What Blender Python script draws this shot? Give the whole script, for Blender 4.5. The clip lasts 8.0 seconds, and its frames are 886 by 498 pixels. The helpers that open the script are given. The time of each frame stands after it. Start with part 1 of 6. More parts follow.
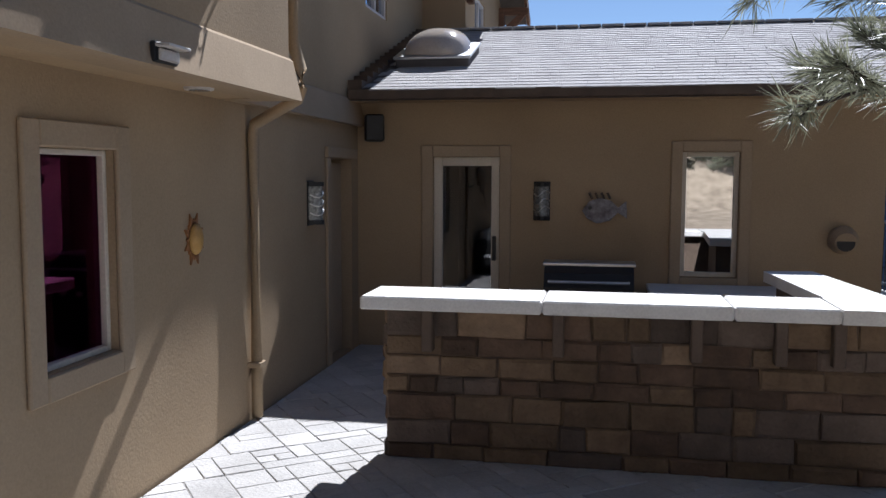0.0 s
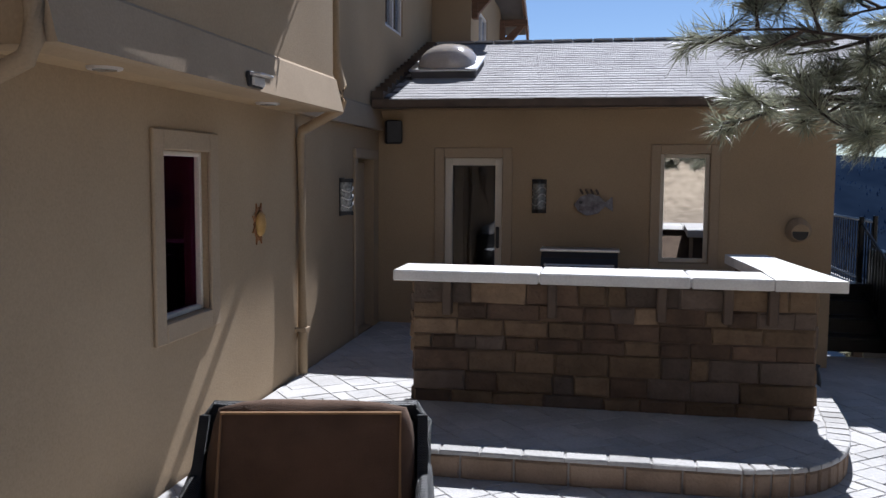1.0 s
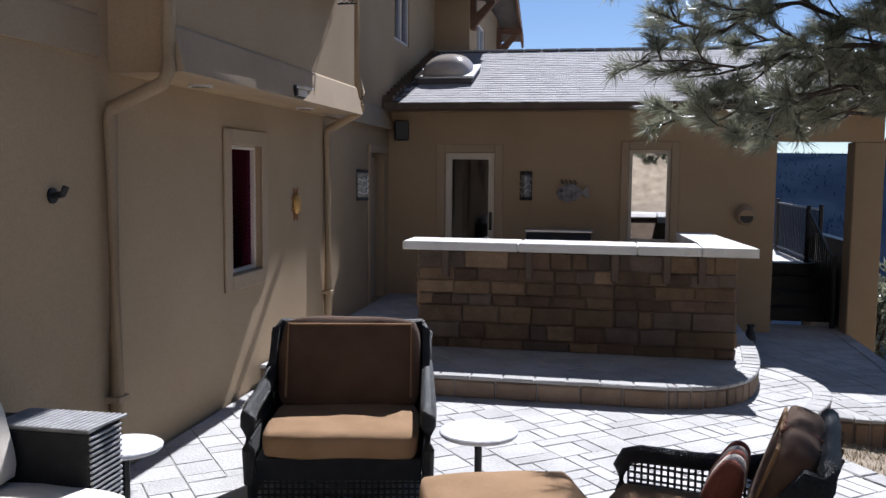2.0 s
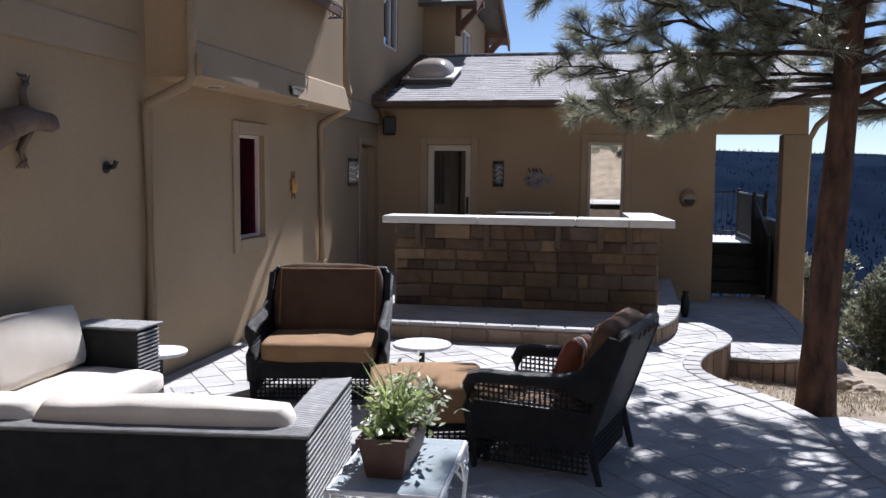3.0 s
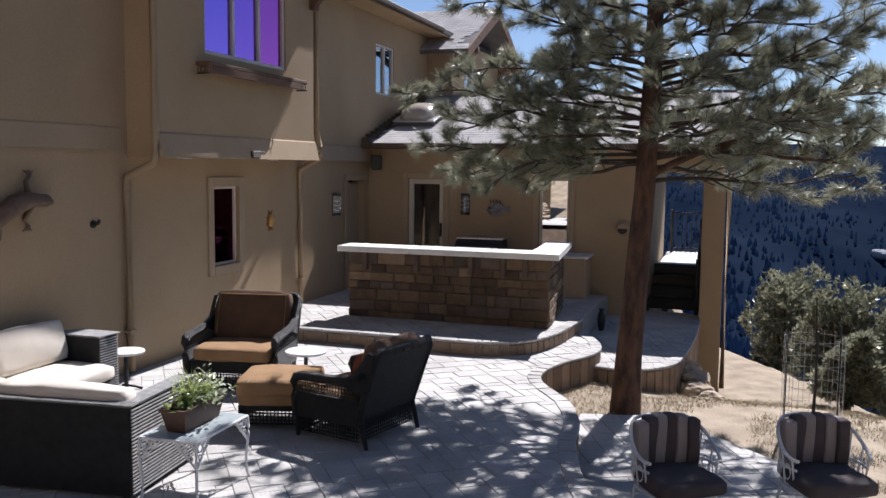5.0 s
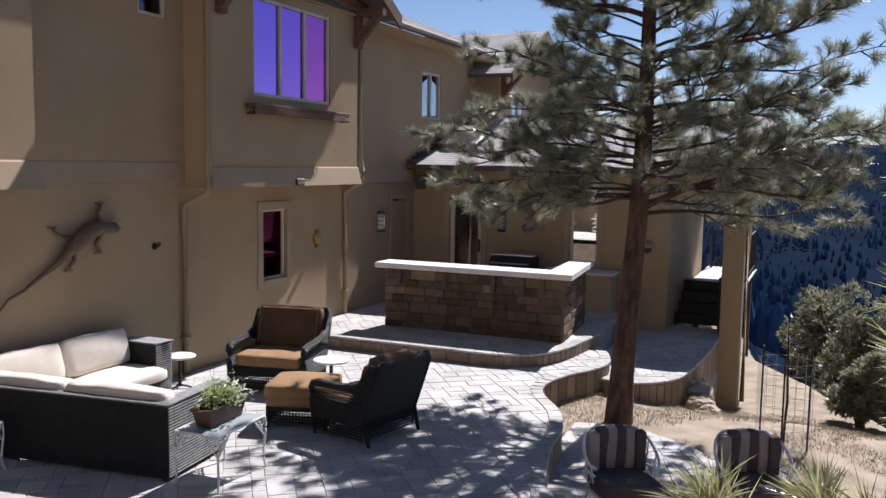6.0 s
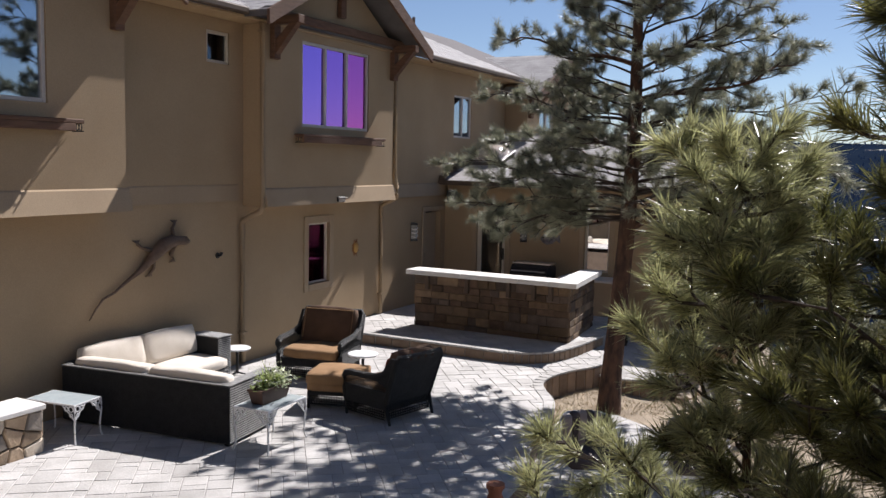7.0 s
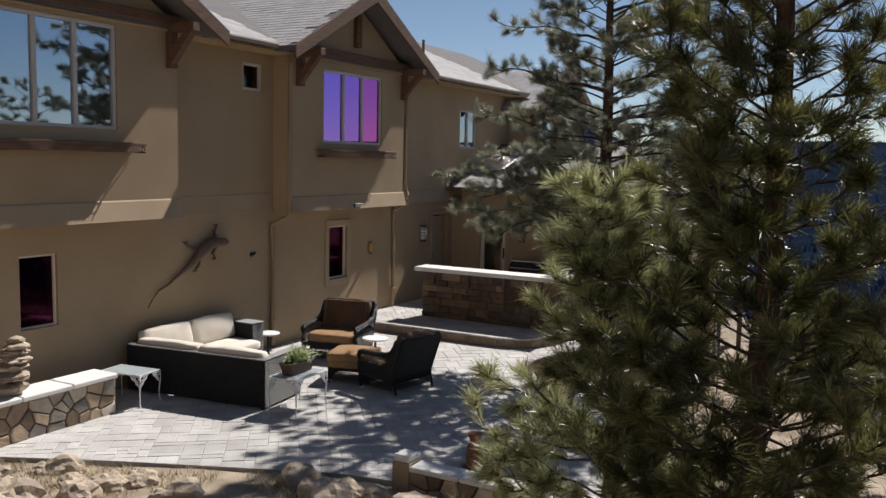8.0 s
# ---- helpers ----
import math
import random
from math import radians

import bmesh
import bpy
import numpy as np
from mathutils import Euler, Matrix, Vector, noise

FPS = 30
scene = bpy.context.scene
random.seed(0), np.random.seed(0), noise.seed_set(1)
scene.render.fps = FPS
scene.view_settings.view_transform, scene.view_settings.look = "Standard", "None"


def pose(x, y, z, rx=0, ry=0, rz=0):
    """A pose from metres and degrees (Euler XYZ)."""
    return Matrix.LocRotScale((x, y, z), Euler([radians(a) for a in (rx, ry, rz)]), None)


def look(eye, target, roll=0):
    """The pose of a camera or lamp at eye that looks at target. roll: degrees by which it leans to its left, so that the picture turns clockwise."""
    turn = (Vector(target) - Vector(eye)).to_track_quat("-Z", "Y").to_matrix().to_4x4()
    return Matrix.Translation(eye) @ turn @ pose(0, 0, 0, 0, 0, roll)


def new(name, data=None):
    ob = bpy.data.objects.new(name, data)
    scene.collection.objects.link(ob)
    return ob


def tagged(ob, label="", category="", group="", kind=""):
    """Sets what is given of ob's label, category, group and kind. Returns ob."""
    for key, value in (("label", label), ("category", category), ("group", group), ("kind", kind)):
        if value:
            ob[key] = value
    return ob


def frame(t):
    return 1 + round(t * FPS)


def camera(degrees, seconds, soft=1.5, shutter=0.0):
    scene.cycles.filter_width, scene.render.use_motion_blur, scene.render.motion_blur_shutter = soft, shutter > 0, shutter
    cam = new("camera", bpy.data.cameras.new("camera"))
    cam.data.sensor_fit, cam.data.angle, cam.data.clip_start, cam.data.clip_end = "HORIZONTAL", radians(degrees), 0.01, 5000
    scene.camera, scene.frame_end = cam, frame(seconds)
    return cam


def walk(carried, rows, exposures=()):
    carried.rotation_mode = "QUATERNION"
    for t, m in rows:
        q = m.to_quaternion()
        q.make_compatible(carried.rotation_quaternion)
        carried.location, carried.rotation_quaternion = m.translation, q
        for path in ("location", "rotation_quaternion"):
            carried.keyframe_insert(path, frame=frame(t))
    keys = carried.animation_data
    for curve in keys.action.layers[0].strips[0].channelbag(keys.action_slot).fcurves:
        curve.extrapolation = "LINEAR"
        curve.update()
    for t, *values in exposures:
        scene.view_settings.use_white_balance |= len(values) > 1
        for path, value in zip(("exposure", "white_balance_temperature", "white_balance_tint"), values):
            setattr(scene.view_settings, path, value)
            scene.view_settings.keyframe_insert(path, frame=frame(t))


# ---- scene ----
cam = camera(54.5, 8.0, soft=1.5)
EXPOSURE = 0.84
PATH = [
    (0, (0.05, -0.036, 2.016), (-0.312, 1.924, 1.844), 0.2),
    (0.5, (0.035, -0.638, 2.009), (-0.319, 1.322, 1.836), 0.3),
    (1, (0.14, -1.377, 2.001), (-0.215, 0.584, 1.828), 0.4),
    (1.5, (0.283, -2.224, 1.977), (-0.072, -0.264, 1.803), 0.5),
    (2.8, (1.039, -4.368, 1.8), (0.658, -2.413, 1.615), 0.5),
    (3, (1.234, -4.663, 1.769), (0.848, -2.709, 1.591), 0.5),
    (3.5, (1.871, -5.393, 1.769), (1.46, -3.444, 1.594), 0.5),
    (4, (2.623, -5.873, 1.946), (2.171, -3.933, 1.765), 0.6),
    (4.5, (3.368, -6.197, 2.212), (2.84, -4.277, 2.025), 0.6),
    (5.8, (5.058, -7.126, 2.808), (4.287, -5.291, 2.61), 0.8),
    (6, (5.274, -7.324, 2.886), (4.473, -5.502, 2.689), 0.9),
    (6.5, (5.879, -8.031, 3.099), (5.017, -6.237, 2.899), 1.2),
    (7, (6.47, -8.831, 3.289), (5.566, -7.059, 3.086), 1.3),
    (7.5, (7.124, -9.713, 3.445), (6.19, -7.957, 3.24), 1.2),
    (8, (7.744, -10.587, 3.528), (6.799, -8.837, 3.322), 1.2),
]
walk(cam, [(t, look(eye, target, roll)) for t, eye, target, roll in PATH], exposures=[(0.0, EXPOSURE, 5600, 12), (1.5, EXPOSURE, 5600, 13), (3.0, EXPOSURE + 0.04, 5650, 15), (4.0, EXPOSURE + 0.1, 5780, 16), (4.7, EXPOSURE + 0.06, 5900, 16), (6.3, EXPOSURE, 6000, 16), (7.0, EXPOSURE - 0.06, 6150, 15), (7.5, EXPOSURE - 0.14, 6300, 14), (8.0, EXPOSURE - 0.34, 6400, 12)])

# ---- world and sun ----
SUN_TO = Vector((0.135, 0.92, 1.0)).normalized()
world = bpy.data.worlds.new("sky")
scene.world = world
world.use_nodes = True
wn = world.node_tree
sky = wn.nodes.new("ShaderNodeTexSky")
sky.sky_type = "NISHITA"
sky.sun_disc = False
sky.sun_elevation = math.asin(SUN_TO.z)
sky.sun_rotation = math.atan2(SUN_TO.x, SUN_TO.y)
sky.altitude = 2200
sky.air_density = 1.0
sky.dust_density = 0.6
wn.links.new(sky.outputs[0], wn.nodes["Background"].inputs[0])
wn.nodes["Background"].inputs[1].default_value = 0.050
sun = new("sun", bpy.data.lights.new("sun", "SUN"))
sun.data.energy = 4.9
sun.data.angle = radians(0.55)
sun.data.color = (1.0, 0.95, 0.88)
sun.matrix_world = look(SUN_TO * 60, (0, 0, 0))


# ---- materials ----
def mat(name, a, b=None, rough=0.8, scale=6.0, bump=0.15, metal=0.0, fine=60.0, island=0.0, obj=0.0, stretch=None, spec=0.4):
    """Two mixed colours at two scales of noise, with fine relief; island and obj vary the brightness piece by piece."""
    m = bpy.data.materials.new(name)
    m.use_nodes = True
    t = m.node_tree
    n, link = t.nodes, t.links.new
    p = n["Principled BSDF"]
    b = b or tuple(c * 0.78 for c in a)
    geo = n.new("ShaderNodeNewGeometry")
    mp = n.new("ShaderNodeMapping")
    mp.inputs["Scale"].default_value = stretch or (1, 1, 1)
    link(geo.outputs["Position"], mp.inputs["Vector"])
    n1 = n.new("ShaderNodeTexNoise")
    n1.inputs["Scale"].default_value = scale
    n1.inputs["Detail"].default_value = 5
    n2 = n.new("ShaderNodeTexNoise")
    n2.inputs["Scale"].default_value = fine
    n2.inputs["Detail"].default_value = 3
    link(mp.outputs[0], n1.inputs["Vector"])
    link(mp.outputs[0], n2.inputs["Vector"])
    ramp = n.new("ShaderNodeValToRGB")
    ramp.color_ramp.elements[0].position = 0.32
    ramp.color_ramp.elements[1].position = 0.68
    ramp.color_ramp.elements[0].color = (*b, 1)
    ramp.color_ramp.elements[1].color = (*a, 1)
    link(n1.outputs[0], ramp.inputs[0])
    hsv = n.new("ShaderNodeHueSaturation")
    link(ramp.outputs[0], hsv.inputs["Color"])
    v = n.new("ShaderNodeMath")
    v.operation = "MULTIPLY_ADD"
    v.inputs[1].default_value = 0.36
    v.inputs[2].default_value = 0.82
    link(n2.outputs[0], v.inputs[0])
    last = v
    if island or obj:
        if island:
            r = geo.outputs["Random Per Island"]
        else:
            r = n.new("ShaderNodeObjectInfo").outputs["Random"]
        k = n.new("ShaderNodeMath")
        k.operation = "MULTIPLY_ADD"
        k.inputs[1].default_value = 2 * (island or obj)
        k.inputs[2].default_value = 1 - (island or obj)
        link(r, k.inputs[0])
        last = n.new("ShaderNodeMath")
        last.operation = "MULTIPLY"
        link(v.outputs[0], last.inputs[0])
        link(k.outputs[0], last.inputs[1])
    link(last.outputs[0], hsv.inputs["Value"])
    link(hsv.outputs[0], p.inputs["Base Color"])
    p.inputs["Roughness"].default_value = rough
    p.inputs["Metallic"].default_value = metal
    p.inputs["Specular IOR Level"].default_value = spec
    if bump:
        bp = n.new("ShaderNodeBump")
        bp.inputs["Strength"].default_value = bump
        bp.inputs["Distance"].default_value = 0.01
        link(n2.outputs[0], bp.inputs["Height"])
        link(bp.outputs[0], p.inputs["Normal"])
    return m


def glass(name, tint, share, inner=0.9):
    """A pane: partly a coated mirror, the rest lets the view through."""
    m = bpy.data.materials.new(name)
    m.use_nodes = True
    t = m.node_tree
    n, link = t.nodes, t.links.new
    n.remove(n["Principled BSDF"])
    g = n.new("ShaderNodeBsdfGlossy")
    g.inputs["Color"].default_value = (*tint, 1)
    g.inputs["Roughness"].default_value = 0.01
    tr = n.new("ShaderNodeBsdfTransparent")
    tr.inputs["Color"].default_value = (inner, inner, inner, 1)
    mx = n.new("ShaderNodeMixShader")
    fr = n.new("ShaderNodeFresnel")
    fr.inputs["IOR"].default_value = 1.28
    mr = n.new("ShaderNodeMapRange")
    mr.inputs["To Min"].default_value = share
    mr.inputs["To Max"].default_value = 1.0
    link(fr.outputs[0], mr.inputs["Value"])
    link(mr.outputs[0], mx.inputs[0])
    link(tr.outputs[0], mx.inputs[1])
    link(g.outputs[0], mx.inputs[2])
    link(mx.outputs[0], n["Material Output"].inputs[0])
    return m


def weave(name, a, b, size=55.0, axis="Z"):
    """Woven resin strands: crossed bands with relief."""
    m = mat(name, a, b, rough=0.5, scale=14, bump=0.0, fine=120, spec=0.4)
    t = m.node_tree
    n, link = t.nodes, t.links.new
    p = n["Principled BSDF"]
    tc = n.new("ShaderNodeTexCoord")
    w1 = n.new("ShaderNodeTexWave")
    w1.inputs["Scale"].default_value = size
    w1.bands_direction = axis
    w1.inputs["Distortion"].default_value = 0.6
    w2 = n.new("ShaderNodeTexWave")
    w2.inputs["Scale"].default_value = size * 0.8
    w2.bands_direction = "DIAGONAL"
    link(tc.outputs["Object"], w1.inputs["Vector"])
    link(tc.outputs["Object"], w2.inputs["Vector"])
    ad = n.new("ShaderNodeMath")
    ad.operation = "ADD"
    link(w1.outputs[1], ad.inputs[0])
    link(w2.outputs[1], ad.inputs[1])
    bp = n.new("ShaderNodeBump")
    bp.inputs["Strength"].default_value = 0.8
    bp.inputs["Distance"].default_value = 0.006
    link(ad.outputs[0], bp.inputs["Height"])
    link(bp.outputs[0], p.inputs["Normal"])
    return m


STUCCO = mat("stucco", (0.385, 0.288, 0.184), (0.335, 0.246, 0.154), 0.95, 0.9, 0.2, fine=70, spec=0.15)
STUCCO_TRIM = mat("stucco_trim", (0.395, 0.303, 0.205), (0.35, 0.265, 0.178), 0.95, 1.5, 0.15, fine=70, spec=0.15)
SOFFIT = mat("soffit", (0.42, 0.30, 0.17), (0.36, 0.25, 0.14), 0.9, 2.0, 0.2)
VINYL = mat("vinyl_frame", (0.62, 0.56, 0.47), (0.57, 0.51, 0.42), 0.45, 3, 0.03)
VINYL_LIGHT = mat("vinyl_light", (0.52, 0.48, 0.45), (0.46, 0.43, 0.40), 0.4, 3, 0.03)
TIMBER = mat("dark_timber", (0.16, 0.085, 0.05), (0.10, 0.052, 0.03), 0.75, 4, 0.5, stretch=(1, 1, 6))
SHINGLE = mat("asphalt_shingle", (0.42, 0.405, 0.40), (0.33, 0.315, 0.31), 0.95, 3, 0.6, fine=160, obj=0.06)
SHINGLE_J = mat("asphalt_shingle_joined", (0.42, 0.405, 0.40), (0.33, 0.315, 0.31), 0.95, 3, 0.6, fine=160, island=0.06)
FELT = mat("roof_felt", (0.13, 0.12, 0.12), None, 0.95, 4, 0.2)
FASCIA = mat("fascia", (0.12, 0.085, 0.06), (0.08, 0.055, 0.04), 0.7, 5, 0.2)
PAVER = mat("paver", (0.455, 0.44, 0.42), (0.345, 0.33, 0.31), 0.9, 2.2, 0.7, fine=45, obj=0.10)
PAVER_J = mat("paver_joined", (0.50, 0.485, 0.465), (0.39, 0.375, 0.355), 0.9, 2.2, 0.7, fine=45, island=0.10)
JOINT = mat("joint_sand", (0.33, 0.315, 0.295), (0.26, 0.245, 0.23), 0.95, 8, 0.4)
RISER = mat("riser_block", (0.30, 0.215, 0.15), (0.22, 0.15, 0.10), 0.9, 4, 0.6, obj=0.15)
CAP = mat("cap_stone", (0.70, 0.68, 0.65), (0.62, 0.60, 0.57), 0.85, 5, 0.4, fine=70)
STONES = [
    mat("veneer_tan", (0.19, 0.128, 0.076), (0.125, 0.082, 0.049), 0.9, 7, 0.8, fine=40, obj=0.32),
    mat("veneer_brown", (0.125, 0.080, 0.052), (0.08, 0.051, 0.034), 0.9, 7, 0.8, fine=40, obj=0.32),
    mat("veneer_buff", (0.25, 0.172, 0.108), (0.18, 0.122, 0.076), 0.9, 7, 0.8, fine=40, obj=0.32),
    mat("veneer_grey", (0.125, 0.092, 0.071), (0.088, 0.065, 0.05), 0.9, 7, 0.8, fine=40, obj=0.32),
]
RUBBLE = [
    mat("rubble_tan", (0.42, 0.32, 0.22), (0.30, 0.22, 0.15), 0.9, 6, 0.8, fine=40, obj=0.3),
    mat("rubble_brown", (0.27, 0.19, 0.13), (0.17, 0.12, 0.085), 0.9, 6, 0.8, fine=40, obj=0.3),
    mat("rubble_pale", (0.52, 0.45, 0.36), (0.42, 0.35, 0.27), 0.9, 6, 0.8, fine=40, obj=0.2),
    mat("rubble_grey", (0.30, 0.26, 0.22), (0.22, 0.19, 0.16), 0.9, 6, 0.8, fine=40, obj=0.2),
]
MORTAR = mat("mortar", (0.13, 0.095, 0.07), (0.09, 0.065, 0.048), 0.95, 8, 0.4)
GLASS_CLEAR = glass("window_glass", (0.62, 0.14, 0.42), 0.055, 0.35)
GLASS_SKY = glass("coated_glass", (0.75, 0.85, 1.0), 0.45, 0.6)
GLASS_TINTS = [glass("violet_glass_a", (0.36, 0.20, 0.78), 0.8, 0.4), glass("violet_glass_b", (0.38, 0.17, 0.70), 0.8, 0.4), glass("violet_glass_c", (0.50, 0.12, 0.50), 0.8, 0.4)]
# indoor shade is put into this dark wall colour
ROOM = mat("room_shade", (0.10, 0.08, 0.075), (0.07, 0.055, 0.05), 0.9, 2, 0.1)
WICKER = weave("dark_wicker", (0.031, 0.0305, 0.030), (0.014, 0.014, 0.014))
WICKER_GREY = weave("grey_wicker", (0.24, 0.235, 0.225), (0.15, 0.145, 0.14), 70, "Z")
CUSHION_TAN = mat("tan_cushion", (0.30, 0.18, 0.09), (0.24, 0.14, 0.065), 0.95, 5, 0.5, fine=200)
CUSHION_BROWN = mat("brown_cushion", (0.115, 0.066, 0.040), (0.082, 0.046, 0.027), 0.95, 5, 0.5, fine=200)
CREAM = mat("cream_cushion", (0.66, 0.60, 0.52), (0.60, 0.54, 0.46), 0.95, 5, 0.4, fine=200)
PILLOW_RUST = mat("rust_fabric", (0.24, 0.075, 0.045), (0.17, 0.05, 0.03), 0.95, 12, 0.4, fine=200)
WICKER_PALE = mat("pale_wicker_strand", (0.40, 0.395, 0.385), (0.27, 0.265, 0.26), 0.6, 14, 0.3, fine=150, spec=0.2)
IRON_WHITE = mat("white_iron", (0.72, 0.72, 0.72), (0.62, 0.62, 0.62), 0.5, 20, 0.2, metal=0.0)
TABLE_GLASS = mat("frosted_table_glass", (0.42, 0.47, 0.48), (0.36, 0.41, 0.42), 0.12, 10, 0.0, spec=0.8)
BLACK = mat("black_metal", (0.02, 0.02, 0.022), (0.013, 0.013, 0.014), 0.45, 12, 0.1)
STEEL = mat("brushed_steel", (0.62, 0.62, 0.62), (0.55, 0.55, 0.55), 0.35, 10, 0.05, metal=1.0)
BRONZE = mat("bronze_figure", (0.17, 0.115, 0.08), (0.10, 0.066, 0.046), 0.6, 9, 0.5)
RUST = mat("rusted_iron", (0.30, 0.13, 0.045), (0.20, 0.085, 0.03), 0.85, 14, 0.5)
GOLD = mat("ochre_ceramic", (0.50, 0.30, 0.09), (0.40, 0.22, 0.06), 0.5, 12, 0.3)
LAMP_GLASS = mat("lantern_glass", (0.34, 0.35, 0.34), (0.12, 0.125, 0.12), 0.15, 30, 0.3, spec=0.8)
PINE_BARK = mat("pine_bark", (0.135, 0.074, 0.047), (0.04, 0.025, 0.02), 0.97, 12, 1.6, fine=60, stretch=(1, 1, 0.35))
TWIG = mat("pine_twig", (0.062, 0.046, 0.036), (0.042, 0.031, 0.025), 0.95, 20, 0.5)


def needle_mat(name, a, b, sheen):
    m = mat(name, a, b, 0.36, 2.2, 0.0, fine=7, island=0.5, spec=sheen)
    t = m.node_tree
    p = t.nodes["Principled BSDF"]
    tl = t.nodes.new("ShaderNodeBsdfTranslucent")
    t.links.new(p.inputs["Base Color"].links[0].from_socket, tl.inputs["Color"])
    mx = t.nodes.new("ShaderNodeMixShader")
    mx.inputs[0].default_value = 0.42
    t.links.new(p.outputs[0], mx.inputs[1])
    t.links.new(tl.outputs[0], mx.inputs[2])
    t.links.new(mx.outputs[0], t.nodes["Material Output"].inputs[0])
    return m


NEEDLE = needle_mat("pine_needles", (0.32, 0.325, 0.225), (0.17, 0.18, 0.125), 1.0)
NEEDLE_NEAR = needle_mat("young_pine_needles", (0.165, 0.16, 0.048), (0.05, 0.056, 0.016), 1.0)
# paler copy: sun on the near pine's left side goes into the colour
NEEDLE_SUNLIT = needle_mat("sunlit_pine_needles", (0.43, 0.43, 0.215), (0.22, 0.23, 0.11), 1.0)
JUNIPER = needle_mat("juniper_leaf", (0.30, 0.30, 0.205), (0.15, 0.155, 0.10), 0.5)
STRAW = mat("straw_ground", (0.36, 0.295, 0.215), (0.22, 0.175, 0.125), 0.98, 2.6, 1.0, fine=34)
BLADE = mat("dry_grass", (0.47, 0.39, 0.27), (0.34, 0.285, 0.18), 0.9, 4, 0.0, island=0.3)
# haze blue is mixed into these base colours; valley ground darkened like crown shade
FOREST_HAZE = mat("hazed_forest", (0.013, 0.021, 0.037), (0.006, 0.011, 0.023), 1.0, 0.012, 0.0, fine=0.07, spec=0.0)
FOREST_TREE_HAZE = mat("hazed_forest_crowns", (0.085, 0.125, 0.200), (0.050, 0.080, 0.140), 1.0, 0.01, 0.0, fine=0.3, island=0.2, spec=0.0)
OUTCROP = mat("pale_outcrop", (0.34, 0.35, 0.38), (0.20, 0.21, 0.24), 1.0, 0.3, 0.0, fine=2.0, spec=0.0)
ROCK = mat("field_rock", (0.44, 0.36, 0.27), (0.28, 0.225, 0.17), 0.95, 6, 1.0, fine=28, obj=0.2)
SOIL = mat("terracotta", (0.32, 0.13, 0.075), (0.24, 0.095, 0.055), 0.8, 8, 0.3)
PLANTER = mat("brown_planter", (0.085, 0.045, 0.032), (0.06, 0.033, 0.024), 0.6, 8, 0.2)
LEAF = needle_mat("plant_leaf", (0.36, 0.42, 0.16), (0.20, 0.27, 0.09), 0.5)
LEAF_PALE = needle_mat("pale_flower", (0.68, 0.70, 0.52), (0.40, 0.46, 0.28), 0.4)
STRIPES = mat("striped_fabric", (0.30, 0.26, 0.25), (0.26, 0.22, 0.21), 0.95, 8, 0.3, fine=150)
STRIPE_DARK = mat("striped_fabric_dark", (0.085, 0.07, 0.07), (0.07, 0.055, 0.055), 0.95, 8, 0.3, fine=150)
BRASS_POST = mat("painted_post", (0.34, 0.255, 0.16), (0.29, 0.21, 0.13), 0.9, 2, 0.35, fine=70)


# ---- mesh helpers ----
def empty(name, m=None, label="", category="", group="", kind=""):
    ob = new(name)
    ob.matrix_basis = m or Matrix()
    ob.empty_display_size = 0.1
    return tagged(ob, label, category, group, kind)


def part(name, bm, material, parent=None, label="", smooth=False):
    me = bpy.data.meshes.new(name)
    bmesh.ops.recalc_face_normals(bm, faces=bm.faces)
    if smooth:
        for f in bm.faces:
            f.smooth = True
    bm.to_mesh(me)
    bm.free()
    for one in material if isinstance(material, (list, tuple)) else [material]:
        me.materials.append(one)
    ob = new(name, me)
    if parent:
        ob.parent = parent
    return tagged(ob, label)


def box(bm, lo, hi, bev=0.0, m=None, seg=1):
    """A box from lo to hi, with its edges broken by bev."""
    c = [(a + b) / 2 for a, b in zip(lo, hi)]
    s = [abs(b - a) for a, b in zip(lo, hi)]
    mm = (m or Matrix()) @ Matrix.Translation(c) @ Matrix.Diagonal((*s, 1))
    made = bmesh.ops.create_cube(bm, size=1, matrix=mm)["verts"]
    if bev:
        es = list({e for v in made for e in v.link_edges})
        bmesh.ops.bevel(bm, geom=es, offset=bev, segments=seg, affect="EDGES", profile=0.5)
    return bm


def B():
    return bmesh.new()


def tube(bm, pts, r, seg=8, cap=True):
    """A round bar along points; r is one radius or one a point."""
    pts = [Vector(p) for p in pts]
    rs = r if isinstance(r, (list, tuple)) else [r] * len(pts)
    rings = []
    for i, p in enumerate(pts):
        d = (pts[min(i + 1, len(pts) - 1)] - pts[max(i - 1, 0)]).normalized()
        q = d.to_track_quat("Z", "Y")
        rings.append([bm.verts.new(p + q @ Vector((math.cos(a) * rs[i], math.sin(a) * rs[i], 0))) for a in [2 * math.pi * k / seg for k in range(seg)]])
    for a, b in zip(rings, rings[1:]):
        for k in range(seg):
            bm.faces.new((a[k], a[(k + 1) % seg], b[(k + 1) % seg], b[k]))
    if cap:
        bm.faces.new(rings[0][::-1])
        bm.faces.new(rings[-1])
    return bm


def prism(bm, outline, z0, z1):
    """An upright prism over a flat outline."""
    lo = [bm.verts.new((x, y, z0)) for x, y in outline]
    hi = [bm.verts.new((x, y, z1)) for x, y in outline]
    n = len(lo)
    bm.faces.new(hi)
    bm.faces.new(lo[::-1])
    for i in range(n):
        bm.faces.new((lo[i], lo[(i + 1) % n], hi[(i + 1) % n], hi[i]))
    return bm


